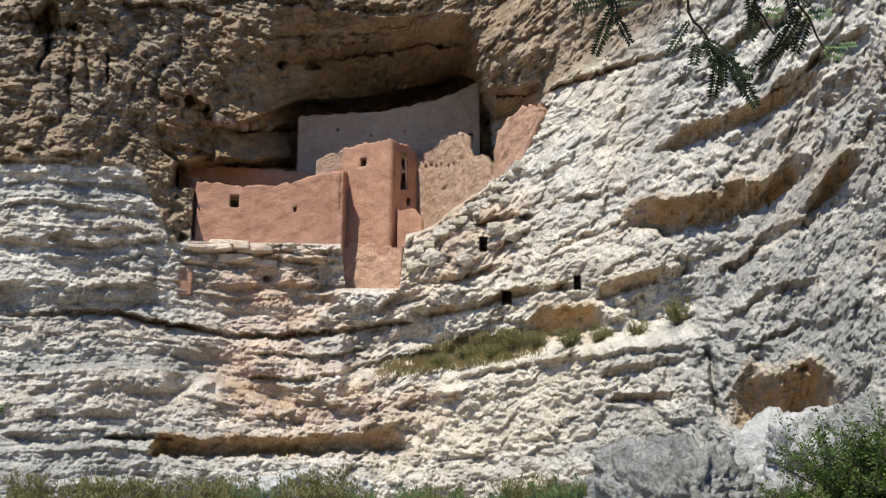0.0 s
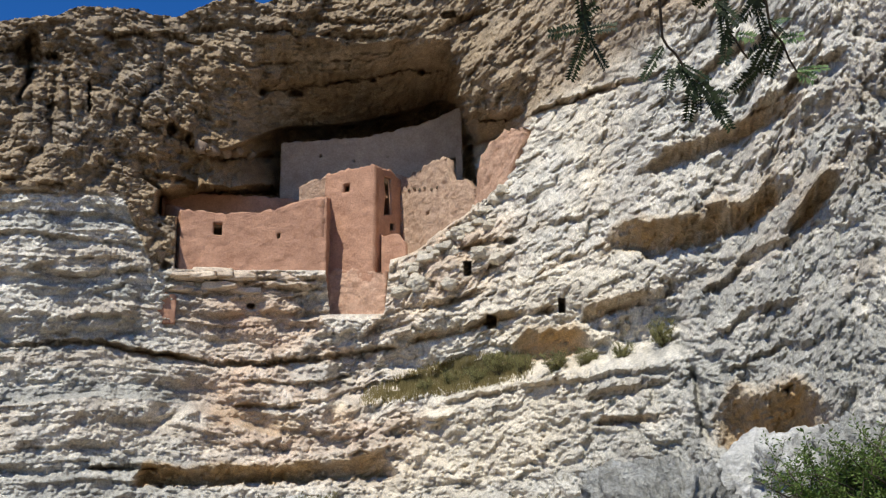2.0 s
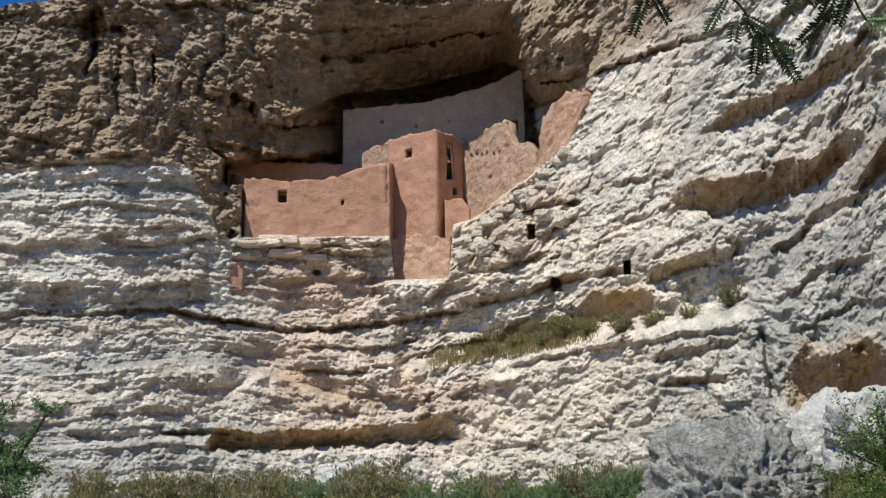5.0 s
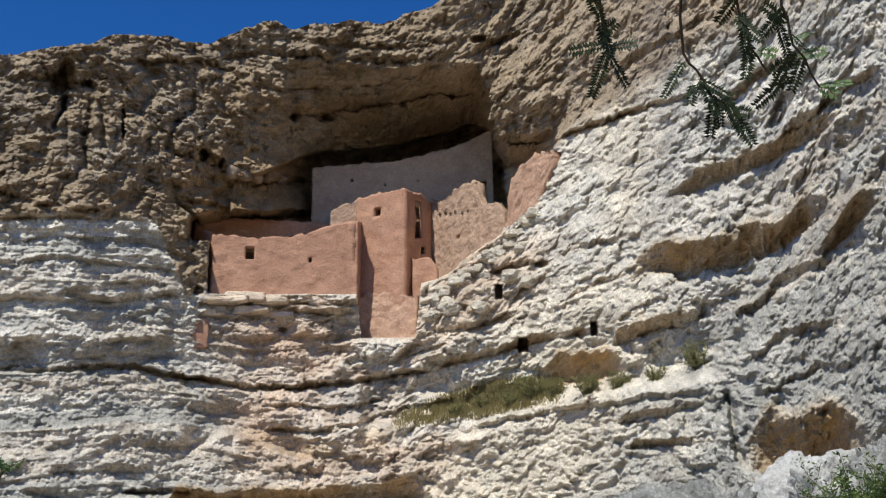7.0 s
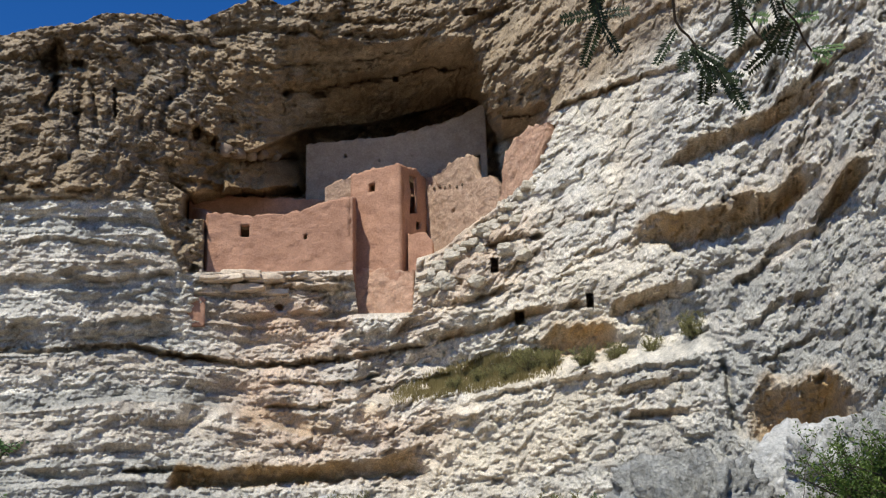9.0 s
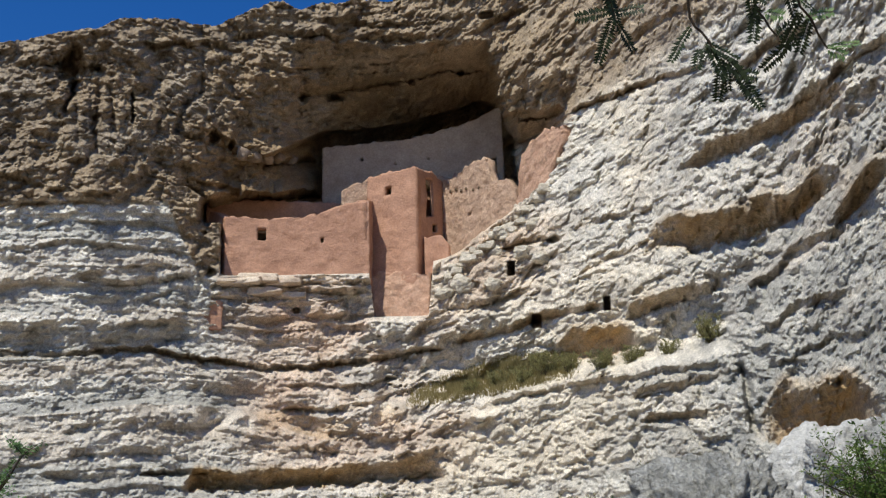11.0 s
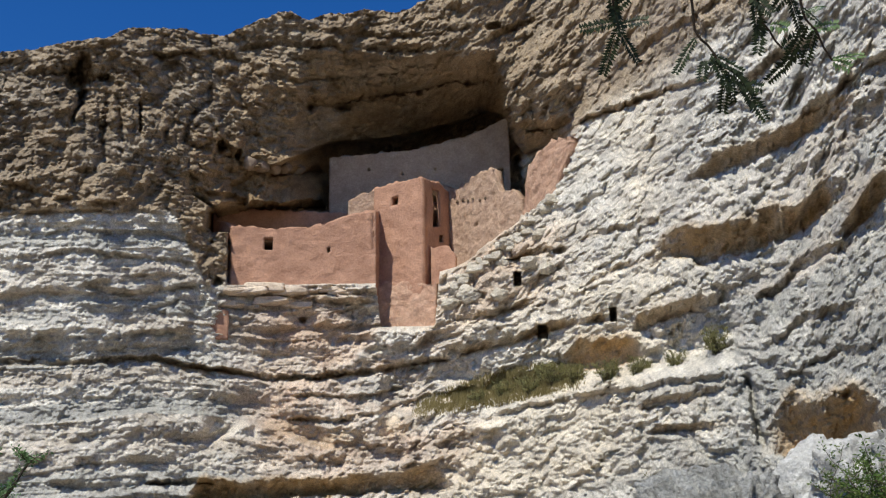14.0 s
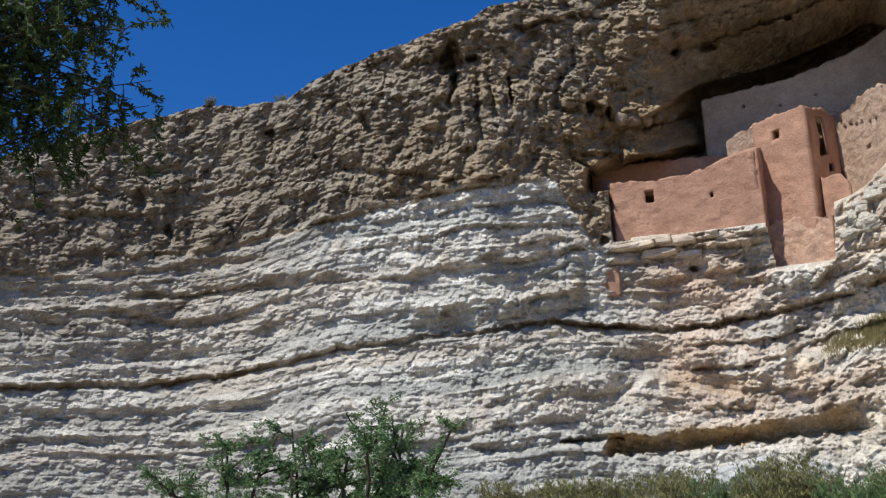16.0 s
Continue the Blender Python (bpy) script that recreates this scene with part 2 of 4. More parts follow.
lean = 0.10 + 0.45 * step(0, 4, A2) * (1 - step(9, 13, A2)) + 0.05 * step(12, 15, A2)
rho = B2 + np.where(W < 0, 0.33 * W, lean * np.minimum(W, 11))
soft = 0.35 * fbm(U / 3, W / 2.5, 51, 4, 0.6)
crumble = 0.55 * fbm(U / 1.1, W / 0.8, 55, 5, 0.65) + 0.45 * billow(U / 0.55, W / 0.45, 58, 3, 0.6)
low, back, lip = line(ALCOVE_LOW, AZ) + (2.2 * soft + 0.4 * crumble) * step(-1.2, 0.5, A2), line(ALCOVE_BACK, AZ), line(ALCOVE_LIP, A2 + 0.5 * crumble + 1.2 * soft)
rise_on = EL - low
left_edge = np.where(rise_on < 2.7, step(-13.25, -12.9, A2 + soft * 0.2), np.where(rise_on < 3.9, step(-14.4, -13.8, A2 + soft), step(-17.2, -13.2, A2 + soft * 2)))
inside = left_edge * (1 - step(4.3, 5.6, A2 + soft))
slot = back + 0.75 * step(-12, -7, A2) * (1 - step(0.5, 2, A2))
vault = np.clip((EL - slot + 0.5 * soft) / np.maximum(lip + soft - slot, 0.3), 0, 1)
hollow = step(0, 0.25, EL - low) * np.where(EL < slot, 1.0, np.maximum(1 - step(0, 0.05, vault) * 0.35 - 0.65 * vault ** 1.15, 0))
ALCOVE = inside * hollow
edge_width = 0.15 + 0.9 * step(4.5, 8, A2)
brown = step(-edge_width, edge_width, EL - line(BROWN, AZ) + soft * (0.5 + 2.5 * step(5, 9, A2)))
rho = rho - brown * (0.15 + 0.75 * step(-13, -10, A2) * (1 - step(4, 6, A2)))
above = step(3.4, 4.3, rise_on + soft)
rho = rho * (1 - ALCOVE) + (line(ALCOVE_REAR, AZ) * (1 - above) + line(UPPER_REAR, AZ) * above) * ALCOVE

OCHRE, SMOOTH = np.zeros(EL.shape), np.zeros(EL.shape)


def ledge(points, deep=0.8, under=0.3, out=0.5, rise=1.0, tint=0.5, fade=0.8, wobble=0.2, seed=31, whole=0.0):
    """An overhanging bed: along a line it is cut back, and its underside comes forward as it rises."""
    global rho, OCHRE, SMOOTH
    a0, a1 = points[0][0], points[-1][0]
    s = EL - line(points, AZ) + wobble * fbm(U1 / 1.2, U1 * 0 + a0, seed, 5, 0.65) + (0.12 + 0.12 * under) * crumble
    broken = whole + (1 - whole) * np.clip(0.6 + 0.5 * vnoise(U1 / 3.5, U1 * 0 + a1, seed + 3) + 0.4 * vnoise(U1 / 1.1, U1 * 0 + a1, seed + 4), 0, 1.2)
    on = step(a0 - 0.01, a0 + fade, AZ) * (1 - step(a1 - fade, a1 + 0.01, AZ)) * broken
    taper = step(a0 - 0.01, a0 + fade, AZ) * (1 - step(a1 - fade, a1 + 0.01, AZ))
    under = under * (0.3 + 0.7 * taper) * (1 + 0.25 * vnoise(U1 / 1.7, U1 * 0 + a0 * 3, seed + 5))
    t = np.clip(s / under, 0, 1) ** 1.4
    shape = np.where(s < 0, deep * 0.5 * np.exp(np.minimum(s, 0) / 0.12), np.where(s < under, deep - (deep + out) * t, -out * np.exp(-np.maximum(s - under, 0) / rise)))
    rho = rho + on * shape
    SMOOTH = np.maximum(SMOOTH, on * step(-0.05, 0.0, s) * (1 - step(under * 0.75, under * 1.05, s)) * (under > 0.6) * (tint > 0.55))
    OCHRE = np.maximum(OCHRE, on * tint * step(-0.1, 0.0, s) * (1 - step(under * 0.8, under * 1.3, s)))


def shelf(points, back=1.5, width=0.8, fade=0.8):
    """A step up which the rock falls back: a bench."""
    global rho
    a0, a1 = points[0][0], points[-1][0]
    s = EL - line(points, AZ) + 0.10 * fbm(U1 / 1.8, U1 * 0 + a0, 37, 4)
    on = step(a0 - 0.01, a0 + fade, AZ) * (1 - step(a1 - fade, a1 + 0.01, AZ))
    rho = rho + on * back * step(0, width, s) * (1 - step(width * 1.5, width * 5, s))


def pocket(c, ra, re, deep=1.0, tint=0.0, tilt=0.0, sharp=0.5, square=False):
    """A hollow round a bearing and elevation, with half sizes in degrees."""
    global rho, OCHRE
    k = np.where(np.abs(AZ - c[0]) < 1.4 * ra)[0]
    sl = slice(k[0], k[-1] + 1)
    x, y = A2[:, sl] - c[0], EL[:, sl] - c[1] - tilt * (A2[:, sl] - c[0])
    wob = 0 if square else (0.6 if ra < 1 else 0.15) * fbm(U[:, sl] / 0.55 + c[0], W[:, sl] / 0.55, 43, 3)
    d = np.maximum(np.abs(x) / ra, np.abs(y) / re) if square else np.hypot(x / ra, y / re) + wob
    m = 1 - step(1 - sharp, 1.0, d)
    rho[:, sl] += deep * m
    OCHRE[:, sl] = np.maximum(OCHRE[:, sl], tint * m)


def fissure(a, b, width=0.12, deep=1.0):
    """An upright crack between two places."""
    global rho
    t = np.clip((EL - a[1]) / (b[1] - a[1]), 0, 1)
    x = A2 - (a[0] + (b[0] - a[0]) * t) + 0.10 * np.sin(EL * 2.3 + a[0]) + 0.6 * soft + 0.25 * crumble
    on = step(0, 0.15, (EL - a[1]) / (b[1] - a[1])) * (1 - step(0.85, 1, (EL - a[1]) / (b[1] - a[1])))
    rho = rho + deep * on * (1 - step(0, width, np.abs(x)))


# beds, undercuts and caves
ledge([(-13.74, 15.28), (-12.17, 15.48), (-10.14, 15.32), (-8.69, 15.59), (-5.14, 15.50)], 0.7, 0.3, 0.4, 0.4, 0.3, wobble=0.25, fade=0.3)
ledge([(-48.90, 9.00), (-44.08, 9.37), (-38.90, 9.49), (-36.20, 9.63), (-32.03, 10.24), (-27.72, 11.23), (-21.86, 11.72), (-16.57, 12.10), (-13.95, 11.72), (-10.55, 11.25), (-7.99, 11.46), (-5.97, 11.59), (-3.65, 11.93), (-1.31, 12.34)], 1.3, 0.3, 0.5, 0.7, 0.6, whole=0.3)
ledge([(-1.31, 12.43), (1.93, 13.00), (4.31, 13.67), (6.95, 13.96)], 1.0, 0.4, 0.4, 0.6, 0.8)
ledge([(8.09, 16.29), (9.88, 16.67), (12.19, 16.61), (15.08, 17.02), (17.11, 17.61), (18.62, 18.58), (20.06, 19.06)], 1.5, 1.8, 1.2, 1.6, 1.0, fade=3.0, wobble=0.3, whole=0.9)
ledge([(18.10, 16.72), (19.27, 17.33), (20.77, 18.40), (22.13, 19.41)], 1.2, 1.1, 0.9, 0.9, 0.9, fade=1.6, wobble=0.25, whole=0.8)
ledge([(10.81, 20.39), (12.92, 20.79), (15.01, 21.22), (17.11, 21.88), (19.19, 22.61), (21.03, 23.66)], 0.9, 1.0, 0.8, 1.1, 0.8, fade=2.2, wobble=0.3, whole=0.8)
ledge([(-24.28, 11.78), (-18.88, 12.06), (-15.66, 12.54), (-14.30, 12.88)], 0.9, 1.25, 0.5, 0.6, 0.1)
ledge([(-24.61, 14.53), (-21.03, 15.10), (-18.40, 15.87), (-15.08, 16.33)], 0.5, 0.5, 0.5, 0.8, 0.1)
ledge([(-49.22, 12.57), (-42.71, 11.94), (-38.99, 11.89), (-35.46, 13.47), (-31.18, 14.33), (-27.07, 14.70)], 0.6, 0.7, 0.6, 0.8, 0.15)
ledge([(-49.36, 14.11), (-42.89, 15.04), (-39.16, 15.89), (-34.09, 16.21), (-29.70, 17.37), (-25.79, 18.46), (-22.12, 19.07), (-16.63, 19.36)], 0.35, 0.2, 0.12, 2.5, 0.8)
ledge([(-39.07, 13.82), (-35.47, 13.94), (-32.63, 14.41), (-30.01, 14.75)], 0.7, 0.6, 0.4, 0.7, 0.2)
ledge([(-14.13, 14.67), (-12.42, 14.74), (-10.12, 14.76), (-8.67, 15.13), (-5.14, 15.07)], 0.8, 0.4, 0.5, 0.8, 0.4, wobble=0.2)
pocket((-10.90, 14.10), 1.5, 0.7, -0.9, 0.0, 0.0, 0.9)
pocket((-7.41, 14.26), 1.6, 0.8, -0.8, 0.0, 0.0, 0.9)
ledge([(-14.80, 5.30), (-13.24, 5.46), (-9.42, 5.62), (-5.22, 5.75), (-1.54, 5.91)], 1.8, 0.95, 0.6, 0.6, 1.1, whole=0.6)
ledge([(-11.51, 8.42), (-9.54, 8.25), (-7.55, 7.90), (-5.28, 7.87)], 0.9, 1.0, 0.4, 0.5, 0.7)
ledge([(-5.73, 8.54), (-3.86, 8.65), (-2.43, 9.37), (-0.41, 10.29), (1.64, 11.08)], 0.8, 0.9, 0.3, 0.5, 0.6)
ledge([(-21.56, 7.99), (-17.73, 8.32), (-13.70, 8.21), (-12.35, 8.67)], 0.7, 0.5, 0.4, 0.6, 0.1)
ledge([(-16.76, 6.17), (-15.18, 6.22), (-13.29, 6.22)], 1.6, 0.25, 0.2, 0.4, 0.3, fade=0.3)
ledge([(8.03, 8.31), (10.52, 8.08), (13.30, 8.63)], 0.7, 0.45, 0.4, 0.5, 0.6)
ledge([(7.54, 9.38), (10.65, 9.72), (13.48, 10.53)], 0.7, 0.5, 0.4, 0.5, 0.4)
ledge([(-9.61, 24.80), (-6.51, 25.45), (-3.36, 25.84), (-1.14, 26.23), (1.40, 26.24)], 1.3, 0.5, 0.6, 1.2, 0.3, whole=0.4)
ledge([(-11.29, 21.47), (-10.09, 21.58), (-8.13, 21.83)], 1.4, 0.4, 0.4, 0.6, 0.0, fade=0.4, whole=0.8)
ledge([(-12.40, 19.77), (-10.92, 19.93), (-7.92, 19.95)], 1.3, 0.35, 2.2, 1.3, 0.0, fade=0.4, whole=1.0)
ledge([(0.39, 9.29), (5.31, 10.18), (8.73, 10.39), (13.50, 10.75)], 0.5, 0.3, 0.6, 0.35, 0.1)
shelf([(-5.36, 8.56), (-1.63, 9.71), (0.98, 9.96), (5.33, 10.69), (8.76, 10.78), (13.54, 11.14)], 1.8, 0.9)
shelf([(-14.06, 13.56), (-10.63, 13.27), (-9.20, 13.53), (-3.36, 13.70), (-2.18, 13.92)], 0.5, 0.3)
shelf([(-14.21, 7.78), (-11.82, 8.96), (-9.83, 8.32), (-7.54, 7.53)], 0.9, 0.5)
ledge([(3.83, 11.69), (5.41, 11.47), (6.85, 11.54), (8.90, 12.04)], 1.5, 1.5, 0.6, 0.5, 1.1, fade=1.5, wobble=0.15, whole=1.0)
ledge([(13.44, 6.71), (15.80, 6.97), (17.91, 7.17), (20.28, 7.43)], 2.3, 2.7, 0.5, 0.5, 1.1, fade=2.2, wobble=0.2, whole=1.0)
pocket((4.09, 26.08), 2.3, 2.7, -2.6, 0.0, 0.0, 0.9)
ledge([(5.48, 23.75), (7.85, 24.42), (10.03, 24.78), (13.14, 25.40)], 0.9, 0.3, 0.5, 0.7, 0.5, wobble=0.3)
ledge([(9.32, 26.94), (11.91, 28.03), (14.53, 29.32)], 0.9, 0.4, 0.6, 0.8, 0.4, wobble=0.4)
ledge([(14.26, 24.70), (16.43, 25.50), (18.86, 26.20), (21.25, 26.84)], 1.0, 0.5, 0.7, 0.7, 0.5, wobble=0.4)
ledge([(17.21, 22.64), (19.03, 23.45), (20.88, 24.49), (22.97, 25.43)], 1.0, 0.5, 0.7, 0.7, 0.6, wobble=0.4)
ledge([(13.94, 14.39), (15.65, 14.78), (18.02, 16.17), (20.03, 17.01), (21.71, 17.58)], 1.2, 0.6, 0.7, 0.8, 0.4, wobble=0.5)
ledge([(13.97, 12.16), (16.22, 12.65), (18.76, 13.62), (21.20, 14.14)], 0.5, 0.5, 0.45, 0.7, 0.3, wobble=0.5)
ledge([(14.60, 10.45), (17.36, 11.03), (20.85, 11.76)], 0.45, 0.4, 0.4, 0.7, 0.2, wobble=0.5)
ledge([(7.85, 13.32), (9.91, 13.75), (11.65, 14.03), (13.13, 14.75)], 0.7, 0.9, 0.5, 0.6, 0.5, fade=0.5)
ledge([(5.38, 15.61), (7.51, 16.48), (9.62, 17.03)], 0.6, 0.3, 0.4, 0.5, 0.4)
ledge([(5.09, 17.92), (7.37, 18.49), (10.05, 18.56)], 0.8, 0.35, 0.5, 0.6, 0.3, wobble=0.4)
ledge([(-2.70, 13.92), (-0.62, 14.15), (1.47, 14.51), (3.28, 15.15)], 0.5, 0.4, 0.4, 0.5, 0.4, wobble=0.35)
ledge([(-2.82, 15.35), (-1.17, 15.75), (0.94, 15.96)], 0.45, 0.3, 0.35, 0.5, 0.3, wobble=0.3)
ledge([(1.28, 17.10), (3.11, 17.45), (4.32, 17.62)], 0.9, 0.3, 0.5, 0.4, 0.5)
ledge([(-10.23, 9.32), (-7.67, 9.11), (-5.38, 9.64), (-3.65, 10.12), (-1.89, 10.70)], 0.5, 0.25, 0.5, 0.5, 0.5)
ledge([(-9.97, 10.50), (-7.68, 10.37), (-5.38, 10.54), (-3.63, 11.02)], 0.5, 0.2, 0.35, 0.4, 0.3)
ledge([(-24.35, 9.69), (-20.58, 10.01), (-17.16, 10.23), (-13.60, 10.06), (-10.24, 10.13)], 0.56, 0.5, 0.38, 0.6, 0.1)
ledge([(-24.13, 12.65), (-21.61, 13.11), (-18.43, 13.31), (-15.14, 13.59)], 0.35, 0.35, 0.52, 0.35, 0.1)
ledge([(-20.74, 15.55), (-18.00, 15.20), (-15.24, 15.68), (-14.40, 15.85)], 0.56, 0.4, 0.45, 0.6, 0.1)
ledge([(-23.99, 16.52), (-21.12, 17.02), (-17.57, 17.16), (-14.45, 16.97)], 0.49, 0.3, 0.38, 0.6, 0.1)
ledge([(-24.09, 17.59), (-20.94, 18.12), (-16.51, 18.33), (-14.78, 17.94)], 0.42, 0.25, 0.38, 0.5, 0.1)
ledge([(-24.09, 6.95), (-20.60, 6.91), (-17.52, 7.20), (-14.85, 7.13)], 0.63, 0.5, 0.45, 0.6, 0.2)
ledge([(-13.22, 7.21), (-10.74, 7.36), (-7.66, 7.16), (-5.40, 7.01)], 0.42, 0.3, 0.38, 0.5, 0.3)
ledge([(-8.97, 21.66), (-7.88, 21.74)], 2.0, 0.4, 0.3, 0.4, 0.0, fade=0.1)
ledge([(-15.48, 20.57), (-13.71, 20.24), (-11.94, 20.11)], 1.1, 0.4, 0.7, 0.7, 0.1, wobble=0.3)
ledge([(-15.60, 22.93), (-14.10, 22.38), (-12.00, 22.08)], 1.2, 0.4, 0.7, 0.8, 0.1, wobble=0.4)
ledge([(-13.27, 24.18), (-11.43, 23.29), (-9.60, 22.73)], 0.9, 0.3, 0.6, 0.8, 0.3, wobble=0.3)
ledge([(-12.76, 26.57), (-9.66, 26.29), (-6.53, 26.56), (-3.36, 26.85), (-0.16, 27.15)], 0.5, 0.2, 0.2, 0.6, 0.2, wobble=0.3)
ledge([(-13.41, 27.57), (-10.32, 28.01), (-6.53, 27.95), (-3.34, 27.77), (-0.13, 28.12)], 0.9, 0.35, 0.2, 0.5, 0.1, wobble=0.3)
ledge([(-10.33, 28.56), (-6.53, 28.73), (-2.68, 28.51), (0.88, 29.06)], 0.8, 0.3, 0.2, 0.5, 0.1, wobble=0.3)
ledge([(-18.78, 26.86), (-15.84, 27.32), (-12.78, 27.26)], 0.9, 0.35, 0.6, 0.6, 0.1, wobble=0.4)
ledge([(-24.31, 25.18), (-22.69, 25.60), (-21.28, 25.56)], 0.9, 0.35, 0.6, 0.6, 0.1, wobble=0.4)
ledge([(0.52, 28.10), (2.15, 28.59), (4.12, 29.31)], 1.2, 0.4, 0.5, 0.7, 0.2, wobble=0.3)
ledge([(2.22, 23.86), (3.76, 23.66), (5.50, 24.04)], 1.6, 0.5, 0.5, 0.8, 0.3, fade=0.4, wobble=0.3)
ledge([(-44.30, 12.82), (-41.69, 12.59), (-39.03, 12.99), (-35.43, 12.35), (-31.46, 13.05)], 0.59, 0.5, 0.42, 0.6, 0.2)
ledge([(-39.07, 13.96), (-35.46, 13.89), (-32.62, 14.19), (-30.01, 14.60)], 0.52, 0.4, 0.35, 0.6, 0.4)
ledge([(-44.14, 10.30), (-41.06, 10.50), (-36.22, 10.82), (-32.88, 11.03)], 0.39, 0.7, 0.28, 0.5, 0.1)
ledge([(-44.43, 14.69), (-40.46, 14.65), (-36.34, 15.27), (-31.18, 15.89)], 0.45, 0.4, 0.35, 0.6, 0.3)
ledge([(-29.40, 17.45), (-27.00, 18.00), (-24.58, 18.38), (-21.51, 19.18)], 0.59, 0.3, 0.28, 0.9, 0.7)
ledge([(-44.65, 17.90), (-41.43, 17.71), (-37.55, 17.75)], 0.52, 0.4, 0.35, 0.8, 0.1)
ledge([(-37.02, 19.02), (-34.13, 18.83), (-31.18, 19.59)], 0.52, 0.4, 0.35, 0.8, 0.1)
ledge([(-27.56, 20.44), (-24.52, 20.10), (-21.48, 19.70), (-18.44, 19.60)], 0.39, 0.3, 0.35, 0.7, 0.2)
ledge([(-44.00, 8.19), (-40.15, 7.94), (-36.16, 8.20), (-30.61, 8.53)], 0.52, 0.5, 0.35, 0.6, 0.1)
ledge([(-43.91, 6.88), (-38.78, 6.73), (-33.39, 6.51), (-27.79, 6.78)], 0.45, 0.4, 0.35, 0.6, 0.1)
ledge([(-21.55, 6.13), (-19.28, 5.88), (-16.72, 6.03)], 0.59, 0.4, 0.35, 0.5, 0.2)
pocket((2.45, 11.00), 1.0, 0.3, 0.4, 0.2)
for c, ra, re, d in (((-9.06, 25.02), 0.25, 0.16, 1.2), ((-7.13, 25.01), 0.45, 0.2, 1.4), ((-2.89, 25.79), 0.25, 0.18, 1.2), ((-0.18, 26.27), 0.36, 0.2, 1.3), ((-3.93, 25.72), 0.4, 0.15, 1.0), ((-13.77, 22.87), 0.28, 0.42, 1.6), ((-12.79, 22.51), 0.25, 0.36, 1.4),
                     ((-21.18, 25.71), 0.7, 1.1, 1.5), ((-19.95, 25.79), 0.2, 0.2, 1.2), ((1.42, 28.99), 0.5, 0.2, 1.2), ((4.48, 17.56), 0.4, 0.2, 1.0), ((2.34, 21.17), 0.5, 1.2, 3.0), ((-13.97, 19.06), 0.3, 0.9, 2.0), ((-13.65, 16.12), 0.4, 0.4, 1.2),
                     ((-9.23, 14.30), 0.25, 0.16, 0.9), ((-31.19, 22.19), 0.35, 0.25, 1.2), ((-36.40, 17.23), 0.3, 0.4, 1.0), ((-20.22, 25.75), 0.2, 0.25, 1.0)):
    pocket(c, ra, re, d)
for c, ra, re in (((3.30, 13.50), 0.27, 0.36), ((6.99, 14.19), 0.18, 0.38), ((2.12, 16.23), 0.21, 0.38)):
    pocket(c, ra, re, 2.2, 0.0, 0.0, 0.12, True)
fissure((13.78, 6.85), (13.38, 10.95), 0.3, 1.0)
fissure((-21.31, 23.12), (-21.27, 26.78), 0.25, 1.2)
fissure((-18.05, 23.21), (-17.91, 24.87), 0.15, 1.0)
fissure((-18.91, 22.54), (-19.39, 25.22), 0.27, 0.6)
fissure((-16.03, 22.76), (-14.80, 24.78), 0.27, 0.6)
fissure((-25.69, 21.84), (-26.25, 24.11), 0.27, 0.6)
fissure((-37.83, 17.74), (-38.03, 19.40), 0.36, 0.6)
fissure((-19.86, 21.34), (-19.93, 25.31), 0.27, 0.6)


# ---- roughness ----
warp = fbm(U / 6, W / 4, 3, 4)
layer, beds = 0, 0
for size, amp, run, seed in ((1.6, 0.75, 4.0, 11), (0.62, 0.42, 1.8, 12)):
    wp = W / size + 0.55 * warp + 0.35 * fbm(U / 1.5, W / 1.5, seed, 4, 0.6)
    i, fr = np.floor(wp), wp - np.floor(wp)
    p0, p1 = vnoise(U / run + i * 3.7, i * 7.31, seed), vnoise(U / run + (i + 1) * 3.7, (i + 1) * 7.31, seed)
    layer = layer + amp * (p0 + (p1 - p0) * step(0.84, 1, fr))
# long level beds with sharp arrises
for size, amp, run, seed in ((1.35, 0.62, 10.0, 14), (0.5, 0.34, 4.0, 15), (0.2, 0.14, 1.6, 16)):
    wp = W / size + 0.5 * warp + 0.12 * fbm(U / 0.9, W / 0.9, seed, 4, 0.65)
    i, fr = np.floor(wp), wp - np.floor(wp)
    p0, p1 = vnoise(U / run + i * 3.7, i * 7.31, seed), vnoise(U / run + (i + 1) * 3.7, (i + 1) * 7.31, seed)
    beds = beds + amp * (p0 + (p1 - p0) * step(0.88, 1, fr))
facet = 0
for size, amp, seed in ((2.0, 0.8, 21), (0.75, 0.45, 22)):
    jx, jy = fbm(U / 1.2, W / 1.2, seed + 1, 4, 0.6), fbm(U / 1.2, W / 1.2, seed + 5, 4, 0.6)
    f1, f2, cid = cells(U / size + 0.45 * jx, W / (size * 1.1) + 0.45 * jy, seed)
    gap = step(-0.1, 0.5, vnoise(U / 2.1, W / 1.7, seed + 9))
    facet = facet + amp * ((cid - 0.5) * step(0, 0.12, f2 - f1) - 0.45 * gap * (1 - step(0, 0.10, f2 - f1)))
coarse = billow(U / 2.8 + warp, W / 3.0, 61, 3, 0.55)
fine = billow(U / 0.85, W / 0.62, 64, 4, 0.65)
grit = 0.6 * fbm(U / 0.28, W / 0.22, 68, 3, 0.7) + 0.9 * billow(U / 0.42, W / 0.3, 69, 3, 0.7)
big = fbm(U / 16, W / 10, 41, 3)
patch = step(-0.25, 0.35, fbm(U / 5, W / 3, 71, 3))
columns = billow(U / 1.7 + 0.6 * warp, W / 4.5, 72, 3, 0.6)
calm = 1 - 0.3 * ALCOVE * step(-12, -8, A2)
right, east = step(4, 11, A2), step(-12, -5, A2)
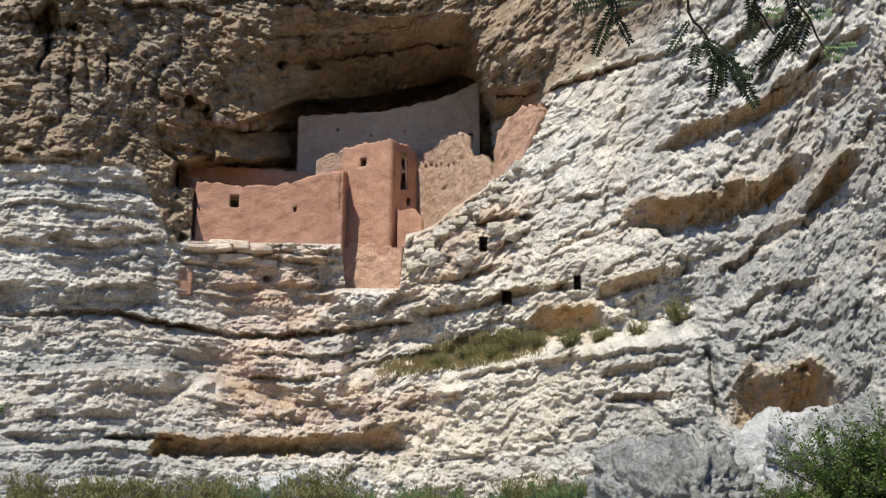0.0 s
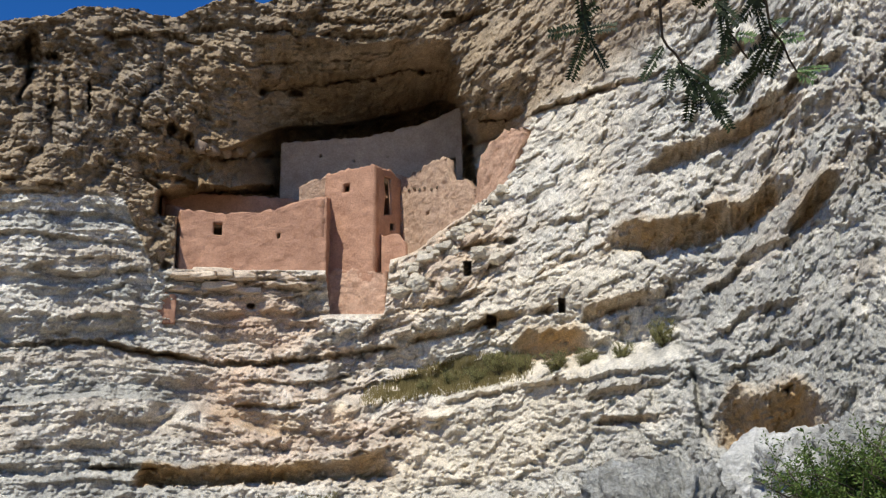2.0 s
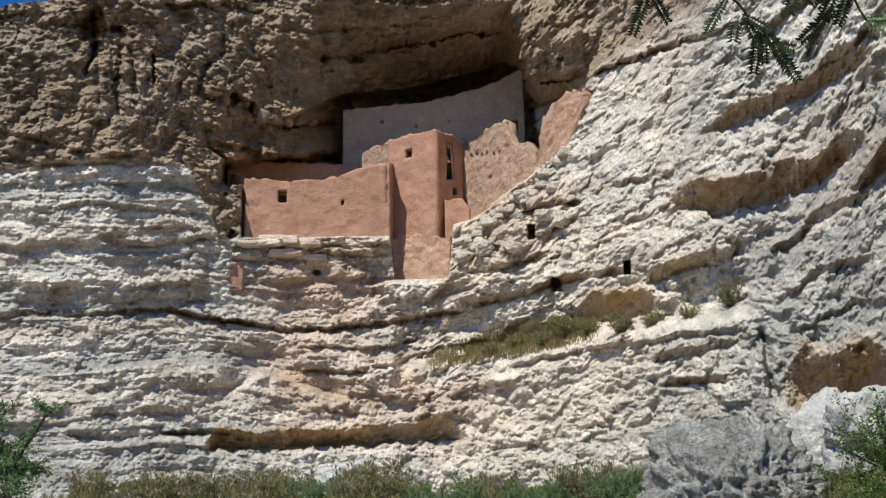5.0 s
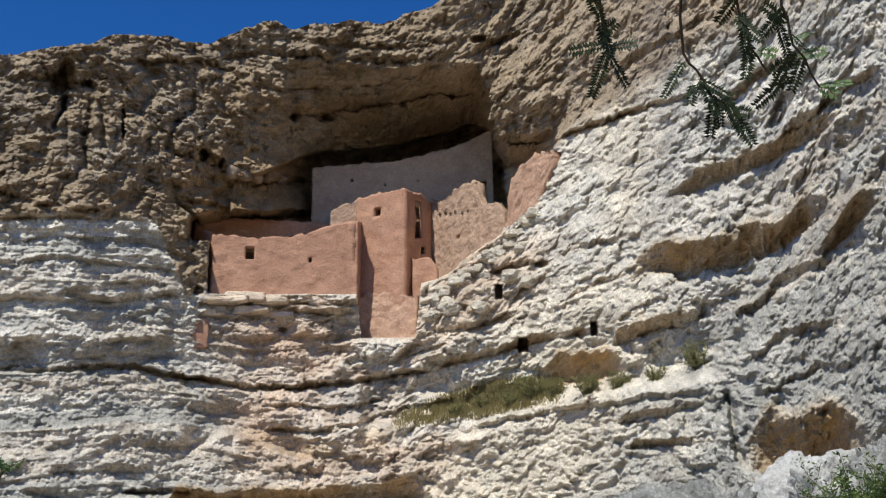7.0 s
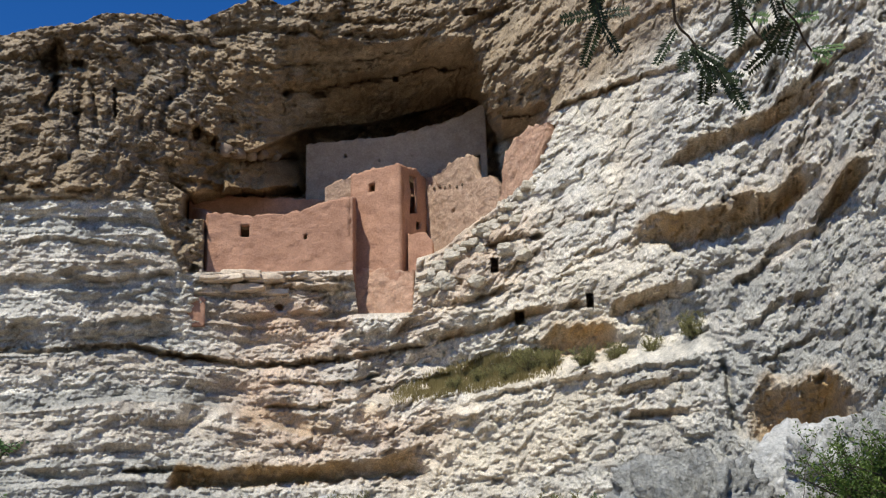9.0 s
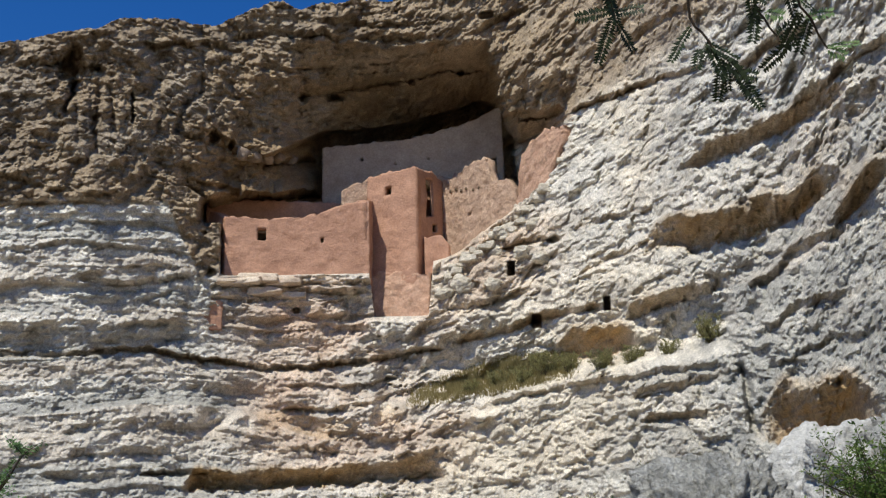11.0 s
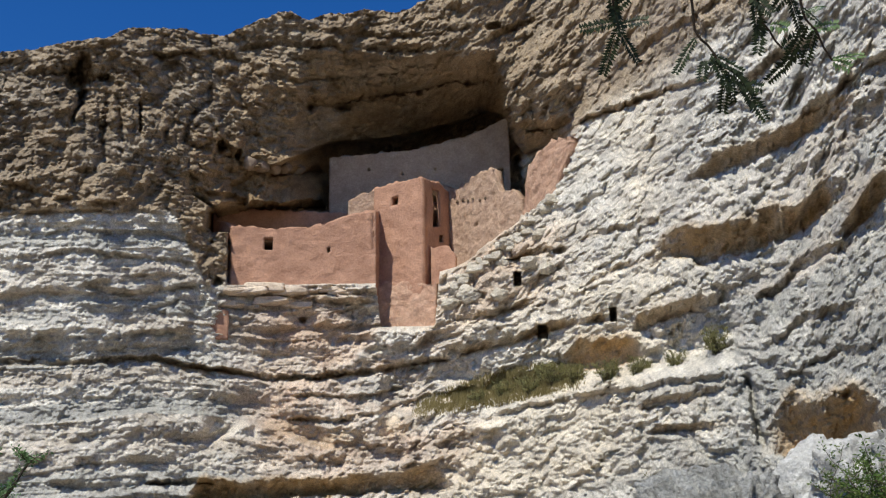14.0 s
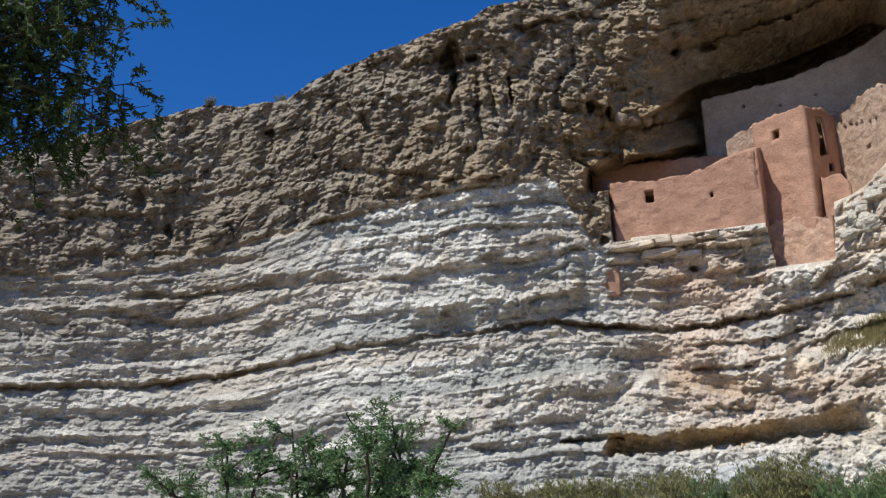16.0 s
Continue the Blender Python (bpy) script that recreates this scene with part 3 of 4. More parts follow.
swirl_u, swirl_w = fbm(U / 2.2, W / 2.2, 101, 4, 0.6), fbm(U / 2.2, W / 2.2, 105, 4, 0.6)
shelves = 0
for size, amp, run, seed in ((1.9, 0.75, 3.2, 111), (0.8, 0.45, 1.5, 112)):
    wp = W / size + 1.5 * swirl_w
    i, fr = np.floor(wp), wp - np.floor(wp)
    p0, p1 = vnoise(U / run + i * 3.7 + swirl_u, i * 7.31, seed), vnoise(U / run + (i + 1) * 3.7 + swirl_u, (i + 1) * 7.31, seed)
    shelves = shelves + amp * (p0 + (p1 - p0) * step(0.82, 1, fr))
lumps = billow(U / 1.5 + 0.7 * swirl_u, W / 1.1 + 0.7 * swirl_w, 121, 5, 0.62)
hollows = step(0.12, 0.30, fbm(U / 1.5 + 0.5 * swirl_u, W / 0.8, 131, 4, 0.55)) * step(-0.2, 0.3, vnoise(U / 4, W / 3, 135))
broken_rough = 0.55 * shelves + 0.12 * beds + 0.24 * facet + 0.25 * coarse + 0.42 * lumps + 0.16 * fine - 0.42 * hollows + 0.17 * grit
level_rough = 0.62 * beds + 0.30 * shelves + 0.30 * facet + 0.16 * coarse + 0.24 * lumps + (0.16 + 0.16 * patch) * fine - 0.25 * hollows + 0.14 * grit
white_rough = 0.74 * level_rough * (1 - east) + broken_rough * east
brown_rough = 0.22 * lumps - 0.2 * hollows + 0.20 * layer + 0.22 * beds + 0.62 * facet + 0.35 * coarse + 0.55 * columns + (0.22 + 0.16 * patch) * fine + 0.17 * grit
rough = (1 - brown) * white_rough + brown * brown_rough
rho = rho - calm * (1 - 0.5 * SMOOTH) * (rough * (1 - 0.15 * right - 0.15 * step(-4, 0, A2) * (1 - step(8, 11, A2)))) - 0.9 * big * (1 - ALCOVE)

# colour of the beds: cream and grey limestone, brown caprock, rosy stain round the dwelling, ochre where rain never comes
CREAM, GREY, TAN, DARK = (0.765, 0.73, 0.66), (0.44, 0.435, 0.405), (0.385, 0.315, 0.23), (0.14, 0.115, 0.088)
ROSE, OCHRE_C, WARM = (0.66, 0.49, 0.37), (0.56, 0.39, 0.21), (0.82, 0.73, 0.59)


def toned(base, colour, mask):
    return base + (np.array(colour) - base) * np.clip(mask, 0, 1)[..., None]


stain = fbm(U / 5, W / 3, 81, 5, 0.6)
streak = fbm(U / 0.9, W / 6, 83, 4, 0.6)
flecks = fbm(U / 1.3, W / 0.9, 85, 4, 0.65)
C = np.zeros(EL.shape + (3,)) + np.array(CREAM)
C = toned(C, GREY, step(0.12, 0.6, flecks + 0.35 * stain + 0.2 * step(10, 14, A2) + 0.5 * step(12, 15, A2) * (1 - step(-1, 2, W)) + 0.12 * (1 - step(-14, -9, A2)) - 0.4 * step(-2, 0, A2) * (1 - step(9, 12, A2))) * 0.7)
bed_no = np.floor(W / 0.95 + 0.5 * warp + 0.12 * fbm(U / 0.9, W / 0.9, 14, 4, 0.65))
bed_tone = vnoise(U / 9 + bed_no * 5.3, bed_no * 3.17, 87)
slope = step(-6, -2, A2) * (1 - step(15, 19, A2)) * step(-3.5, -1, W)
west = 1 - step(-13, -8, A2)
C = toned(C, GREY, step(0.1 - 0.2 * west, 0.6 - 0.2 * west, bed_tone + 0.5 * flecks) * (0.6 + 0.25 * west) * (1 - 0.75 * slope))
C = toned(C, (0.50, 0.41, 0.32), step(0.2, 0.7, -bed_tone + 0.4 * streak) * 0.45 * (1 - 0.6 * slope))
C = toned(C, GREY, step(3, 8, A2) * step(4, 8, -W) * (0.45 + 0.5 * flecks))
C = toned(C, (0.40, 0.345, 0.285), (1 - step(-35, -25, A2)) * (0.36 + 0.40 * step(1, 5, W) + 0.35 * flecks))
C = toned(C, GREY, step(4, 8, -W) * (0.28 + 0.34 * west + 0.4 * flecks))
C = toned(C, WARM, step(-0.5, 0.4, stain) * step(-5, -1, A2) * (1 - step(9, 13, A2)) * 0.7)
rosy = 1.5 * np.exp(-(((A2 + 6.5) / 5.8) ** 4) - ((W + 0.5) / 6.0) ** 4)
rosy = np.maximum(rosy, 1.3 * np.exp(-(((A2 + 4.6) / 3.2) ** 4) - ((W - 3.2) / 2.0) ** 4))
rosy = np.maximum(rosy, 0.9 * np.exp(-(((A2 - 1.5) / 3.5) ** 4) - ((W - 4.5) / 3.2) ** 4))
C = toned(C, ROSE, rosy * (0.45 + 0.7 * stain + 0.3 * flecks))
upper = toned(toned(np.zeros(EL.shape + (3,)) + np.array(TAN), DARK, step(0.0, 0.5, flecks * 0.7 + streak * 0.6) * 0.6), (0.45, 0.38, 0.30), step(0.1, 0.5, stain - 0.3 * flecks) * 0.7)
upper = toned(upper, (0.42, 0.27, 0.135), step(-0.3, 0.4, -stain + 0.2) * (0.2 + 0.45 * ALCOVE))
upper = toned(upper, (0.27, 0.245, 0.215), 0.45 * (1 - step(-30, -20, A2)))
upper = toned(upper, (0.54, 0.44, 0.335), step(2.6, 6, A2) * (0.45 + 0.6 * flecks + 0.4 * stain))
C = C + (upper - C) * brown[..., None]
C = toned(C, OCHRE_C, OCHRE * (0.85 + 0.45 * flecks + 0.3 * streak) * (1 - 0.6 * brown))

grain = 0.5 * fbm(U / 0.32, W / 0.22, 93, 3, 0.7) + 0.5 * fbm(U / 1.1, W / 0.5, 95, 3)
C = C * (1 + 0.42 * grain)[..., None]

az_r = np.radians(A2)
P = np.stack([rho * np.sin(az_r), rho * np.cos(az_r), EYE + rho * np.tan(np.radians(EL))], -1)
tops = []
for k, d in enumerate((0.5, 1.2, 2.5, 5, 10, 20, 45, 100, 250)):
    r = rho[-1] + d
    tops.append(np.stack([r * np.sin(np.radians(AZ)), r * np.cos(np.radians(AZ)), P[ROWS - 1][:, 2] + 0.12 * d ** 0.8 + 0.2 * vnoise(AZ * 2, AZ * 0 + k, 60)], -1))
P = np.concatenate([P, np.stack(tops)], 0)
C = np.concatenate([C, np.repeat(C[-1:], len(tops), 0)], 0)
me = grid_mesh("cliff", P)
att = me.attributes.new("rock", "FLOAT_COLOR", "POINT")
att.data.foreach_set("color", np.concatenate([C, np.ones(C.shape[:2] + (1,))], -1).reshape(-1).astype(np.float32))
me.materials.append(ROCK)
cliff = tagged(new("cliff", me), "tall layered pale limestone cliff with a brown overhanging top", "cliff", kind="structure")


def rock_at(az, el):
    # the cliff's face at a bearing and elevation
    i = int(np.argmin(np.abs(AZ - az)))
    j = int(np.argmin(np.abs(EL[:, i] - el)))
    return Vector(P[j, i])


# ---- ground ----
def ground_height(x, y):
    r, a = np.hypot(x, y), np.degrees(np.arctan2(x, y))
    reach = np.interp(a, AZ, plan)
    facing = step(-110, -60, a) * (1 - step(60, 110, a))
    return 4.4 * step(8, 0.92 * reach, r) * facing * (1 - step(150, 500, r)) + 0.18 * fbm(x / 4, y / 4, 70, 4) * step(2, 8, r)


rad = np.concatenate([np.linspace(0, 70, 141), np.geomspace(73, 3000, 36)])[:, None]
ang = np.linspace(0, 2 * math.pi, 241)[None, :]
gx, gy = rad * np.sin(ang), rad * np.cos(ang)
me = grid_mesh("ground", np.stack([gx, gy, ground_height(gx, gy)], -1))
me.materials.append(EARTH)
ground = tagged(new("ground", me), "dry sandy earth slope below the cliff", "ground", kind="structure")


# ---- the dwelling ----
def wall(name, parent, left, right, top, bottom, mat, openings=(), thick=0.6, batter=0.0, rough=0.06, cell=0.12, seed=0, label=""):
    """A thick upright wall between two plan places (bearing, distance); top and bottom are lines of (bearing, elevation);
    openings are (bearing from, to, elevation from, to)."""
    l, r = spot(left[0], 0, left[1]).xy, spot(right[0], 0, right[1]).xy
    length = (r - l).length
    normal = Vector((r.y - l.y, l.x - r.x)).normalized()

    def at(s):
        p = l.lerp(r, s)
        return p, math.degrees(math.atan2(p.x, p.y)), p.length

    def find(az):
        lo, hi = 0.0, 1.0
        for _ in range(40):
            mid = (lo + hi) / 2
            lo, hi = (mid, hi) if at(mid)[1] < az else (lo, mid)
        return lo

    def height(el, rho):
        return EYE + rho * math.tan(radians(el))

    def ends(s):
        p, az, rho = at(s)
        return height(float(line(bottom, az)), rho), height(float(line(top, az)), rho)

    holes = []
    for a0, a1, e0, e1 in openings:
        s0, s1 = find(a0), find(a1)
        sm = (s0 + s1) / 2
        zb, zt = ends(sm)
        rho = at(sm)[2]
        holes.append((s0, s1, (height(e0, rho) - zb) / (zt - zb), (height(e1, rho) - zb) / (zt - zb)))
    tall = max(ends(s / 8)[1] - ends(s / 8)[0] for s in range(9))
    S = set(np.linspace(0, 1, max(2, int(length / cell) + 1)))
    T = set(np.linspace(0, 1, max(2, int(tall / cell) + 1)))
    S, T = sorted(S), sorted(T)

    def snap(vals, x):
        k = min(range(len(vals)), key=lambda i: abs(vals[i] - x))
        vals[k] = x
    for s0, s1, t0, t1 in holes:
        snap(S, s0), snap(S, s1), snap(T, t0), snap(T, t1)
    S, T = sorted(S), sorted(T)
    bm = bmesh.new()
    F, K = {}, {}
    for i, s in enumerate(S):
        p, az, rho = at(s)
        zb, zt = ends(s)
        for j, t in enumerate(T):
            z = zb + (zt - zb) * t
            q = Vector((p.x * 1.0, p.y, z))
            d = rough * (noise.fractal(q * 1.3 + Vector((seed, 0, 0)), 0.7, 2.1, 4)) + rough * 0.5 * noise.noise(q * 5)
            out = batter * (1 - t) * (zt - zb)
            dz = rough * 1.6 * noise.noise(Vector((s * length * 1.7, seed, 3.3))) + rough * 2.2 * noise.noise(Vector((s * length * 3.7, seed, 1.3))) if j == len(T) - 1 else 0
            F[i, j] = bm.verts.new((p.x + normal.x * (d + out), p.y + normal.y * (d + out), z + dz))
            K[i, j] = bm.verts.new((p.x - normal.x * thick, p.y - normal.y * thick, z + dz))
    solid = {}
    for i in range(len(S) - 1):
        for j in range(len(T) - 1):
            sm, tm = (S[i] + S[i + 1]) / 2, (T[j] + T[j + 1]) / 2
            solid[i, j] = not any(s0 < sm < s1 and t0 < tm < t1 for s0, s1, t0, t1 in holes)
    for (i, j), ok in solid.items():
        if not ok:
            continue
        bm.faces.new((F[i, j], F[i + 1, j], F[i + 1, j + 1], F[i, j + 1]))
        bm.faces.new((K[i, j + 1], K[i + 1, j + 1], K[i + 1, j], K[i, j]))
        for (di, dj), a, b in (((0, -1), (i + 1, j), (i, j)), ((0, 1), (i, j + 1), (i + 1, j + 1)), ((-1, 0), (i, j), (i, j + 1)), ((1, 0), (i + 1, j + 1), (i + 1, j))):
            if not solid.get((i + di, j + dj), False):
                bm.faces.new((F[a], F[b], K[b], K[a]))
    for f in bm.faces:
        f.smooth = True
    bmesh.ops.recalc_face_normals(bm, faces=bm.faces)
    ob = part(name, bm, mat, parent, label)
    return ob


def thing(name, at, label, category, group="", kind=""):
    ob = new(name)
    ob.location = at
    bpy.context.view_layer.update()
    return tagged(ob, label, category, group, kind)


def hang(ob, parent):
    """Make ob, built in world places, a part of parent."""
    ob.parent = parent
    ob.matrix_parent_inverse = Matrix.Translation(-parent.location)
    return ob


castle = thing("cliff_dwelling", spot(-5, 14, 63), "ancient five-storey cliff dwelling of reddish earth-plastered stone in an alcove", "ruin")


def cwall(*a, **k):
    return hang(wall(*a[:1], None, *a[1:], **k), castle)


# upper storey under the rock roof
cwall("upper_wall", (-7.90, 68.6), (1.98, 67.6), [(-7.93, 22.54), (-3.36, 22.97), (-0.23, 23.60), (2.05, 24.52)], [(-7.82, 18.46), (1.87, 19.02)], PALE_PLASTER, [(-5.83, -5.68, 21.88, 22.06), (-3.98, -3.86, 21.68, 21.82), (-2.19, -2.06, 21.91, 22.02), (1.20, 1.61, 20.70, 21.91)], seed=1, label="pale plastered top storey wall")
# low wall behind the front rooms
cwall("rear_wall", (-14.00, 67.2), (-6.40, 67.2), [(-14.01, 19.76), (-11.22, 19.83), (-6.40, 19.75)], [(-13.85, 17.10), (-6.36, 17.35)], PLASTER, seed=2)
# pale masonry beside the tower
cwall("side_wall", (-6.87, 65.2), (-4.90, 65.2), [(-6.93, 20.37), (-6.27, 20.70), (-4.90, 21.05)], [(-6.81, 17.34), (-5.16, 17.36)], MASONRY, seed=3, label="bare pale stone masonry")
# front rooms
cwall("front_wall", (-12.99, 62.9), (-5.38, 62.4), [(-13.13, 18.77), (-12.96, 18.97), (-11.90, 18.98), (-11.02, 18.89), (-9.83, 18.97), (-8.19, 19.17), (-6.89, 19.64), (-6.53, 19.75), (-5.44, 19.90), (-5.29, 19.87)], [(-13.34, 15.83), (-5.39, 16.04)], PLASTER, [(-11.31, -10.84, 17.79, 18.41), (-7.98, -7.81, 17.72, 18.00)], batter=0.04, seed=4)
cwall("end_wall", (-5.53, 62.3), (-5.11, 64.6), [(-5.80, 19.85), (-5.07, 19.86)], [(-5.74, 15.92), (-5.01, 13.92)], PLASTER, seed=5)
cwall("west_wall", (-13.85, 65.6), (-12.90, 62.9), [(-14.13, 19.33), (-12.94, 18.89)], [(-13.91, 15.80), (-12.77, 15.85)], PLASTER, seed=6)
# tower
cwall("tower_wall", (-5.47, 64.4), (-2.79, 63.2), [(-5.57, 21.00), (-2.93, 21.59), (-2.62, 21.59)], [(-5.71, 13.81), (-2.12, 13.80)], PLASTER, [(-4.52, -4.16, 20.12, 20.58)], batter=0.05, seed=7)
cwall("tower_side", (-2.84, 63.2), (-1.42, 66.4), [(-2.99, 21.59), (-1.97, 21.25), (-1.30, 20.69)], [(-2.92, 13.81), (-1.37, 15.06)], PLASTER, [(-2.29, -1.92, 19.03, 20.93), (-2.00, -1.75, 18.22, 18.60)], thick=0.2, seed=8)
# hidden wall added behind the rooms to keep light out of the side openings
cwall("tower_rear", (-5.18, 66.7), (-2.03, 66.7), [(-5.51, 21.03), (-1.21, 21.04)], [(-5.42, 13.81), (-1.28, 15.06)], PLASTER, thick=0.4, seed=14)
cwall("tower_foot", (-5.52, 63.9), (-2.20, 62.7), [(-5.60, 16.09), (-3.96, 16.25), (-2.10, 16.16)], [(-5.71, 13.58), (-2.03, 13.57)], FOOT, batter=0.12, rough=0.12, seed=15, label="rubble footing of the tower")
r0 = rock_at(*(-13.52, 14.02)).xy.length
cwall("remnant_wall", (-14.07, r0 - 0.25), (-12.99, r0 - 0.25), [(-14.16, 14.78), (-13.57, 14.92), (-12.96, 14.72)], [(-14.07, 13.28), (-12.89, 13.32)], PLASTER, rough=0.09, seed=16, label="crumbled stub of red wall")
# small buttress and the walls east of the tower
cwall("buttress", (-2.45, 63.6), (-1.13, 63.4), [(-2.51, 18.03), (-1.48, 18.02), (-1.01, 17.35)], [(-2.52, 15.64), (-0.97, 15.91)], PLASTER, batter=0.05, seed=9)
cwall("east_wall", (-1.78, 66.9), (2.53, 61.8), [(-1.84, 21.03), (-1.25, 20.90), (-0.54, 21.17), (0.10, 21.60), (0.63, 21.84), (1.16, 21.91), (1.23, 20.70), (2.06, 20.81), (2.35, 20.42), (2.80, 20.20)], [(-1.87, 15.64), (-0.37, 15.91), (1.16, 17.31), (2.58, 18.43)], MASONRY, [(-0.07, 0.11, 18.98, 19.18)], rough=0.1, seed=10, label="rosy rubble masonry wall")
cwall("far_east_wall", (2.52, 60.9), (5.35, 58.1), [(2.64, 20.06), (2.88, 21.72), (3.54, 22.54), (4.29, 23.06), (5.14, 23.30), (5.61, 23.38)], [(2.39, 18.06), (3.47, 18.59), (4.35, 20.55), (5.07, 22.22), (5.64, 23.03)], FOOT, rough=0.14, seed=11, label="ragged rubble wall against the rock")


def roof(corners, z, thick=0.3):
    bm = bmesh.new()
    lo = [bm.verts.new((*spot(a, 0, r).xy, z - thick)) for a, r in corners]
    hi = [bm.verts.new((*spot(a, 0, r).xy, z)) for a, r in corners]
    bm.faces.new(hi)
    bm.faces.new(lo[::-1])
    n = len(lo)
    for i in range(n):
        bm.faces.new((lo[i], lo[(i + 1) % n], hi[(i + 1) % n], hi[i]))
    bmesh.ops.recalc_face_normals(bm, faces=bm.faces)
    return hang(part("roof", bm, EARTH), castle)


roof([(-13.05, 63.3), (-5.47, 62.8), (-5.47, 65.4), (-13.74, 65.4)], spot(0, 18.7, 63).z - 0.3)
roof([(-5.35, 64.6), (-2.88, 63.7), (-1.70, 66.2), (-5.17, 66.8)], 26.4)

# roof beam ends in the east wall
for a, e in ((-0.97, 20.23), (-0.66, 20.31), (-0.39, 20.25), (-0.11, 20.33), (0.26, 20.27), (0.57, 20.35)):
    t = (a + 1.65) / 4.2
    p = spot(a, e, 66.8 - 5.0 * t - 0.02)
    bm = bmesh.new()
    bmesh.ops.create_cone(bm, cap_ends=True, segments=9, radius1=0.085, radius2=0.075, depth=0.5, matrix=Matrix.Translation(p) @ Matrix.Rotation(radians(90), 4, "X") @ Matrix.Rotation(random.uniform(-0.1, 0.1), 4, "Y"))
    bmesh.ops.bevel(bm, geom=[q for q in bm.edges if q.is_boundary or len(q.link_faces) == 2 and q.calc_face_angle(0) > 1.2], offset=0.012, segments=1)
    hang(part("beam", bm, TIMBER, None, "weathered roof beam end"), castle)


# ---- boulders ----
def boulder(at, size, seed, label, mat=None, turn=0.0, detail=5, facets=26):
    bm = bmesh.new()
    bmesh.ops.create_icosphere(bm, subdivisions=detail, radius=1.0)
    off = Vector((seed * 7.7, seed * 3.1, seed * 5.3))
    br = random.Random(seed)
    planes = [(Vector((br.gauss(0, 1), br.gauss(0, 1), br.gauss(0, 0.8))).normalized(), br.uniform(0.72, 1.0)) for _ in range(facets)]
    if facets < 12:
        planes += [(Vector(q), 0.75) for q in ((1, 0.1, 0), (-1, 0, 0.1), (0.1, 1, 0), (0, -1, 0.1), (0, 0.1, 1), (0, 0, -1))]
    for w in bm.verts:
        n = w.co.normalized()
        d = min([1.3] + [h / n.dot(q) for q, h in planes if n.dot(q) > 0.25])
        d += (0.11 if facets > 12 else 0.03) * noise.noise(n * 2.4 + off) + (0.05 if facets < 12 else 0.15 if mat is None else 0.08) * noise.fractal(n * 5 + off, 0.6, 2.1, 6)
        if facets > 12:
            d += (0.20 if mat is None else 0.07) * (0.55 - noise.turbulence(n * 4.5 + off, 5, True, amplitude_scale=0.6, frequency_scale=2.1))
        w.co = n * (d - 0.05 * max(0, 1 - abs(noise.noise(n * 3.4 + off)) * 9))
        w.co = Vector((w.co.x * size[0], w.co.y * size[1], w.co.z * size[2]))
    for f in bm.faces:
        f.smooth = True
    ob = part("boulder", bm, mat or BOULDER)
    ob.matrix_world = Matrix.Translation(at) @ Matrix.Rotation(turn, 4, "Z")
    return tagged(ob, label, "rock", "rocks below the cliff")


def on_ground(az, rho, sink=0.0):
    p = spot(az, 0, rho)
    return Vector((p.x, p.y, float(ground_height(np.array([p.x]), np.array([p.y]))[0]) - sink))


boulder(on_ground(11.75, 25.0, -0.45), (1.75, 1.5, 1.5), 1, "large grey weathered boulder half hidden in shrubs", turn=0.4, detail=6)
boulder(on_ground(15.75, 29.0, -0.35), (1.5, 1.2, 1.45), 2, "pale white boulder beside the cave", WHITE_ROCK, 0.2)
boulder(on_ground(17.84, 28.0, -0.55), (1.5, 1.2, 1.4), 3, "pale white boulder beside a green shrub", WHITE_ROCK, 0.9)
boulder(on_ground(20.82, 27.5, -0.5), (1.2, 1.1, 1.2), 4, "grey boulder above the shrubs", turn=1.9)
boulder(on_ground(3.55, 27.0, -0.7), (0.65, 0.5, 0.35), 5, "small flat pale rock in the grass", WHITE_ROCK, 0.3, 4)
boulder(on_ground(-8.00, 46.0, -0.9), (2.2, 1.4, 0.8), 6, "flat pale ledge rock behind the shrubs", WHITE_ROCK, 0.1)
boulder(on_ground(-5.19, 44.0, -0.8), (1.5, 1.0, 0.7), 7, "flat pale ledge rock behind the shrubs", WHITE_ROCK, 0.7)
# broken blocks on the ledge under the front rooms
rs = random.Random(21)
for x in range(15):
    a = -13.74 + x * 0.49 + rs.uniform(-0.12, 0.12)
    for e, chance in ((15.75, 0.5), (15.12, 0.32), (14.30, 0.08)):
        if rs.random() < chance:
            s = rs.uniform(0.36, 0.66)
            boulder(rock_at(a, e + rs.uniform(-0.12, 0.12)) + Vector((0, -0.05, 0)), (s * rs.uniform(1.5, 2.6), s, s * rs.uniform(0.4, 0.6)), 40 + x, "angular rosy block on the ledge below the dwelling", LEDGE_ROCK, rs.uniform(-0.3, 0.3), 4, 9)
# blocks along the rock edge east of the dwelling
EDGE = [(-1.20, 16.78), (-0.35, 17.00), (1.18, 18.12), (2.73, 19.14), (3.67, 19.97), (4.64, 21.08), (5.50, 22.89)]
for x in range(26):
    a = EDGE[0][0] + (EDGE[-1][0] - EDGE[0][0]) * (x + rs.uniform(0.2, 0.8)) / 26
    e = float(line(EDGE, a)) - rs.uniform(0.15, 0.75)
    s = rs.uniform(0.18, 0.42)
    boulder(rock_at(a, e), (s * rs.uniform(1.0, 1.6), s, s * rs.uniform(0.55, 0.9)), 140 + x, "angular cream block on the rock slope beside the dwelling", CREAM_ROCK, rs.uniform(-0.4, 0.4), 4, 9)
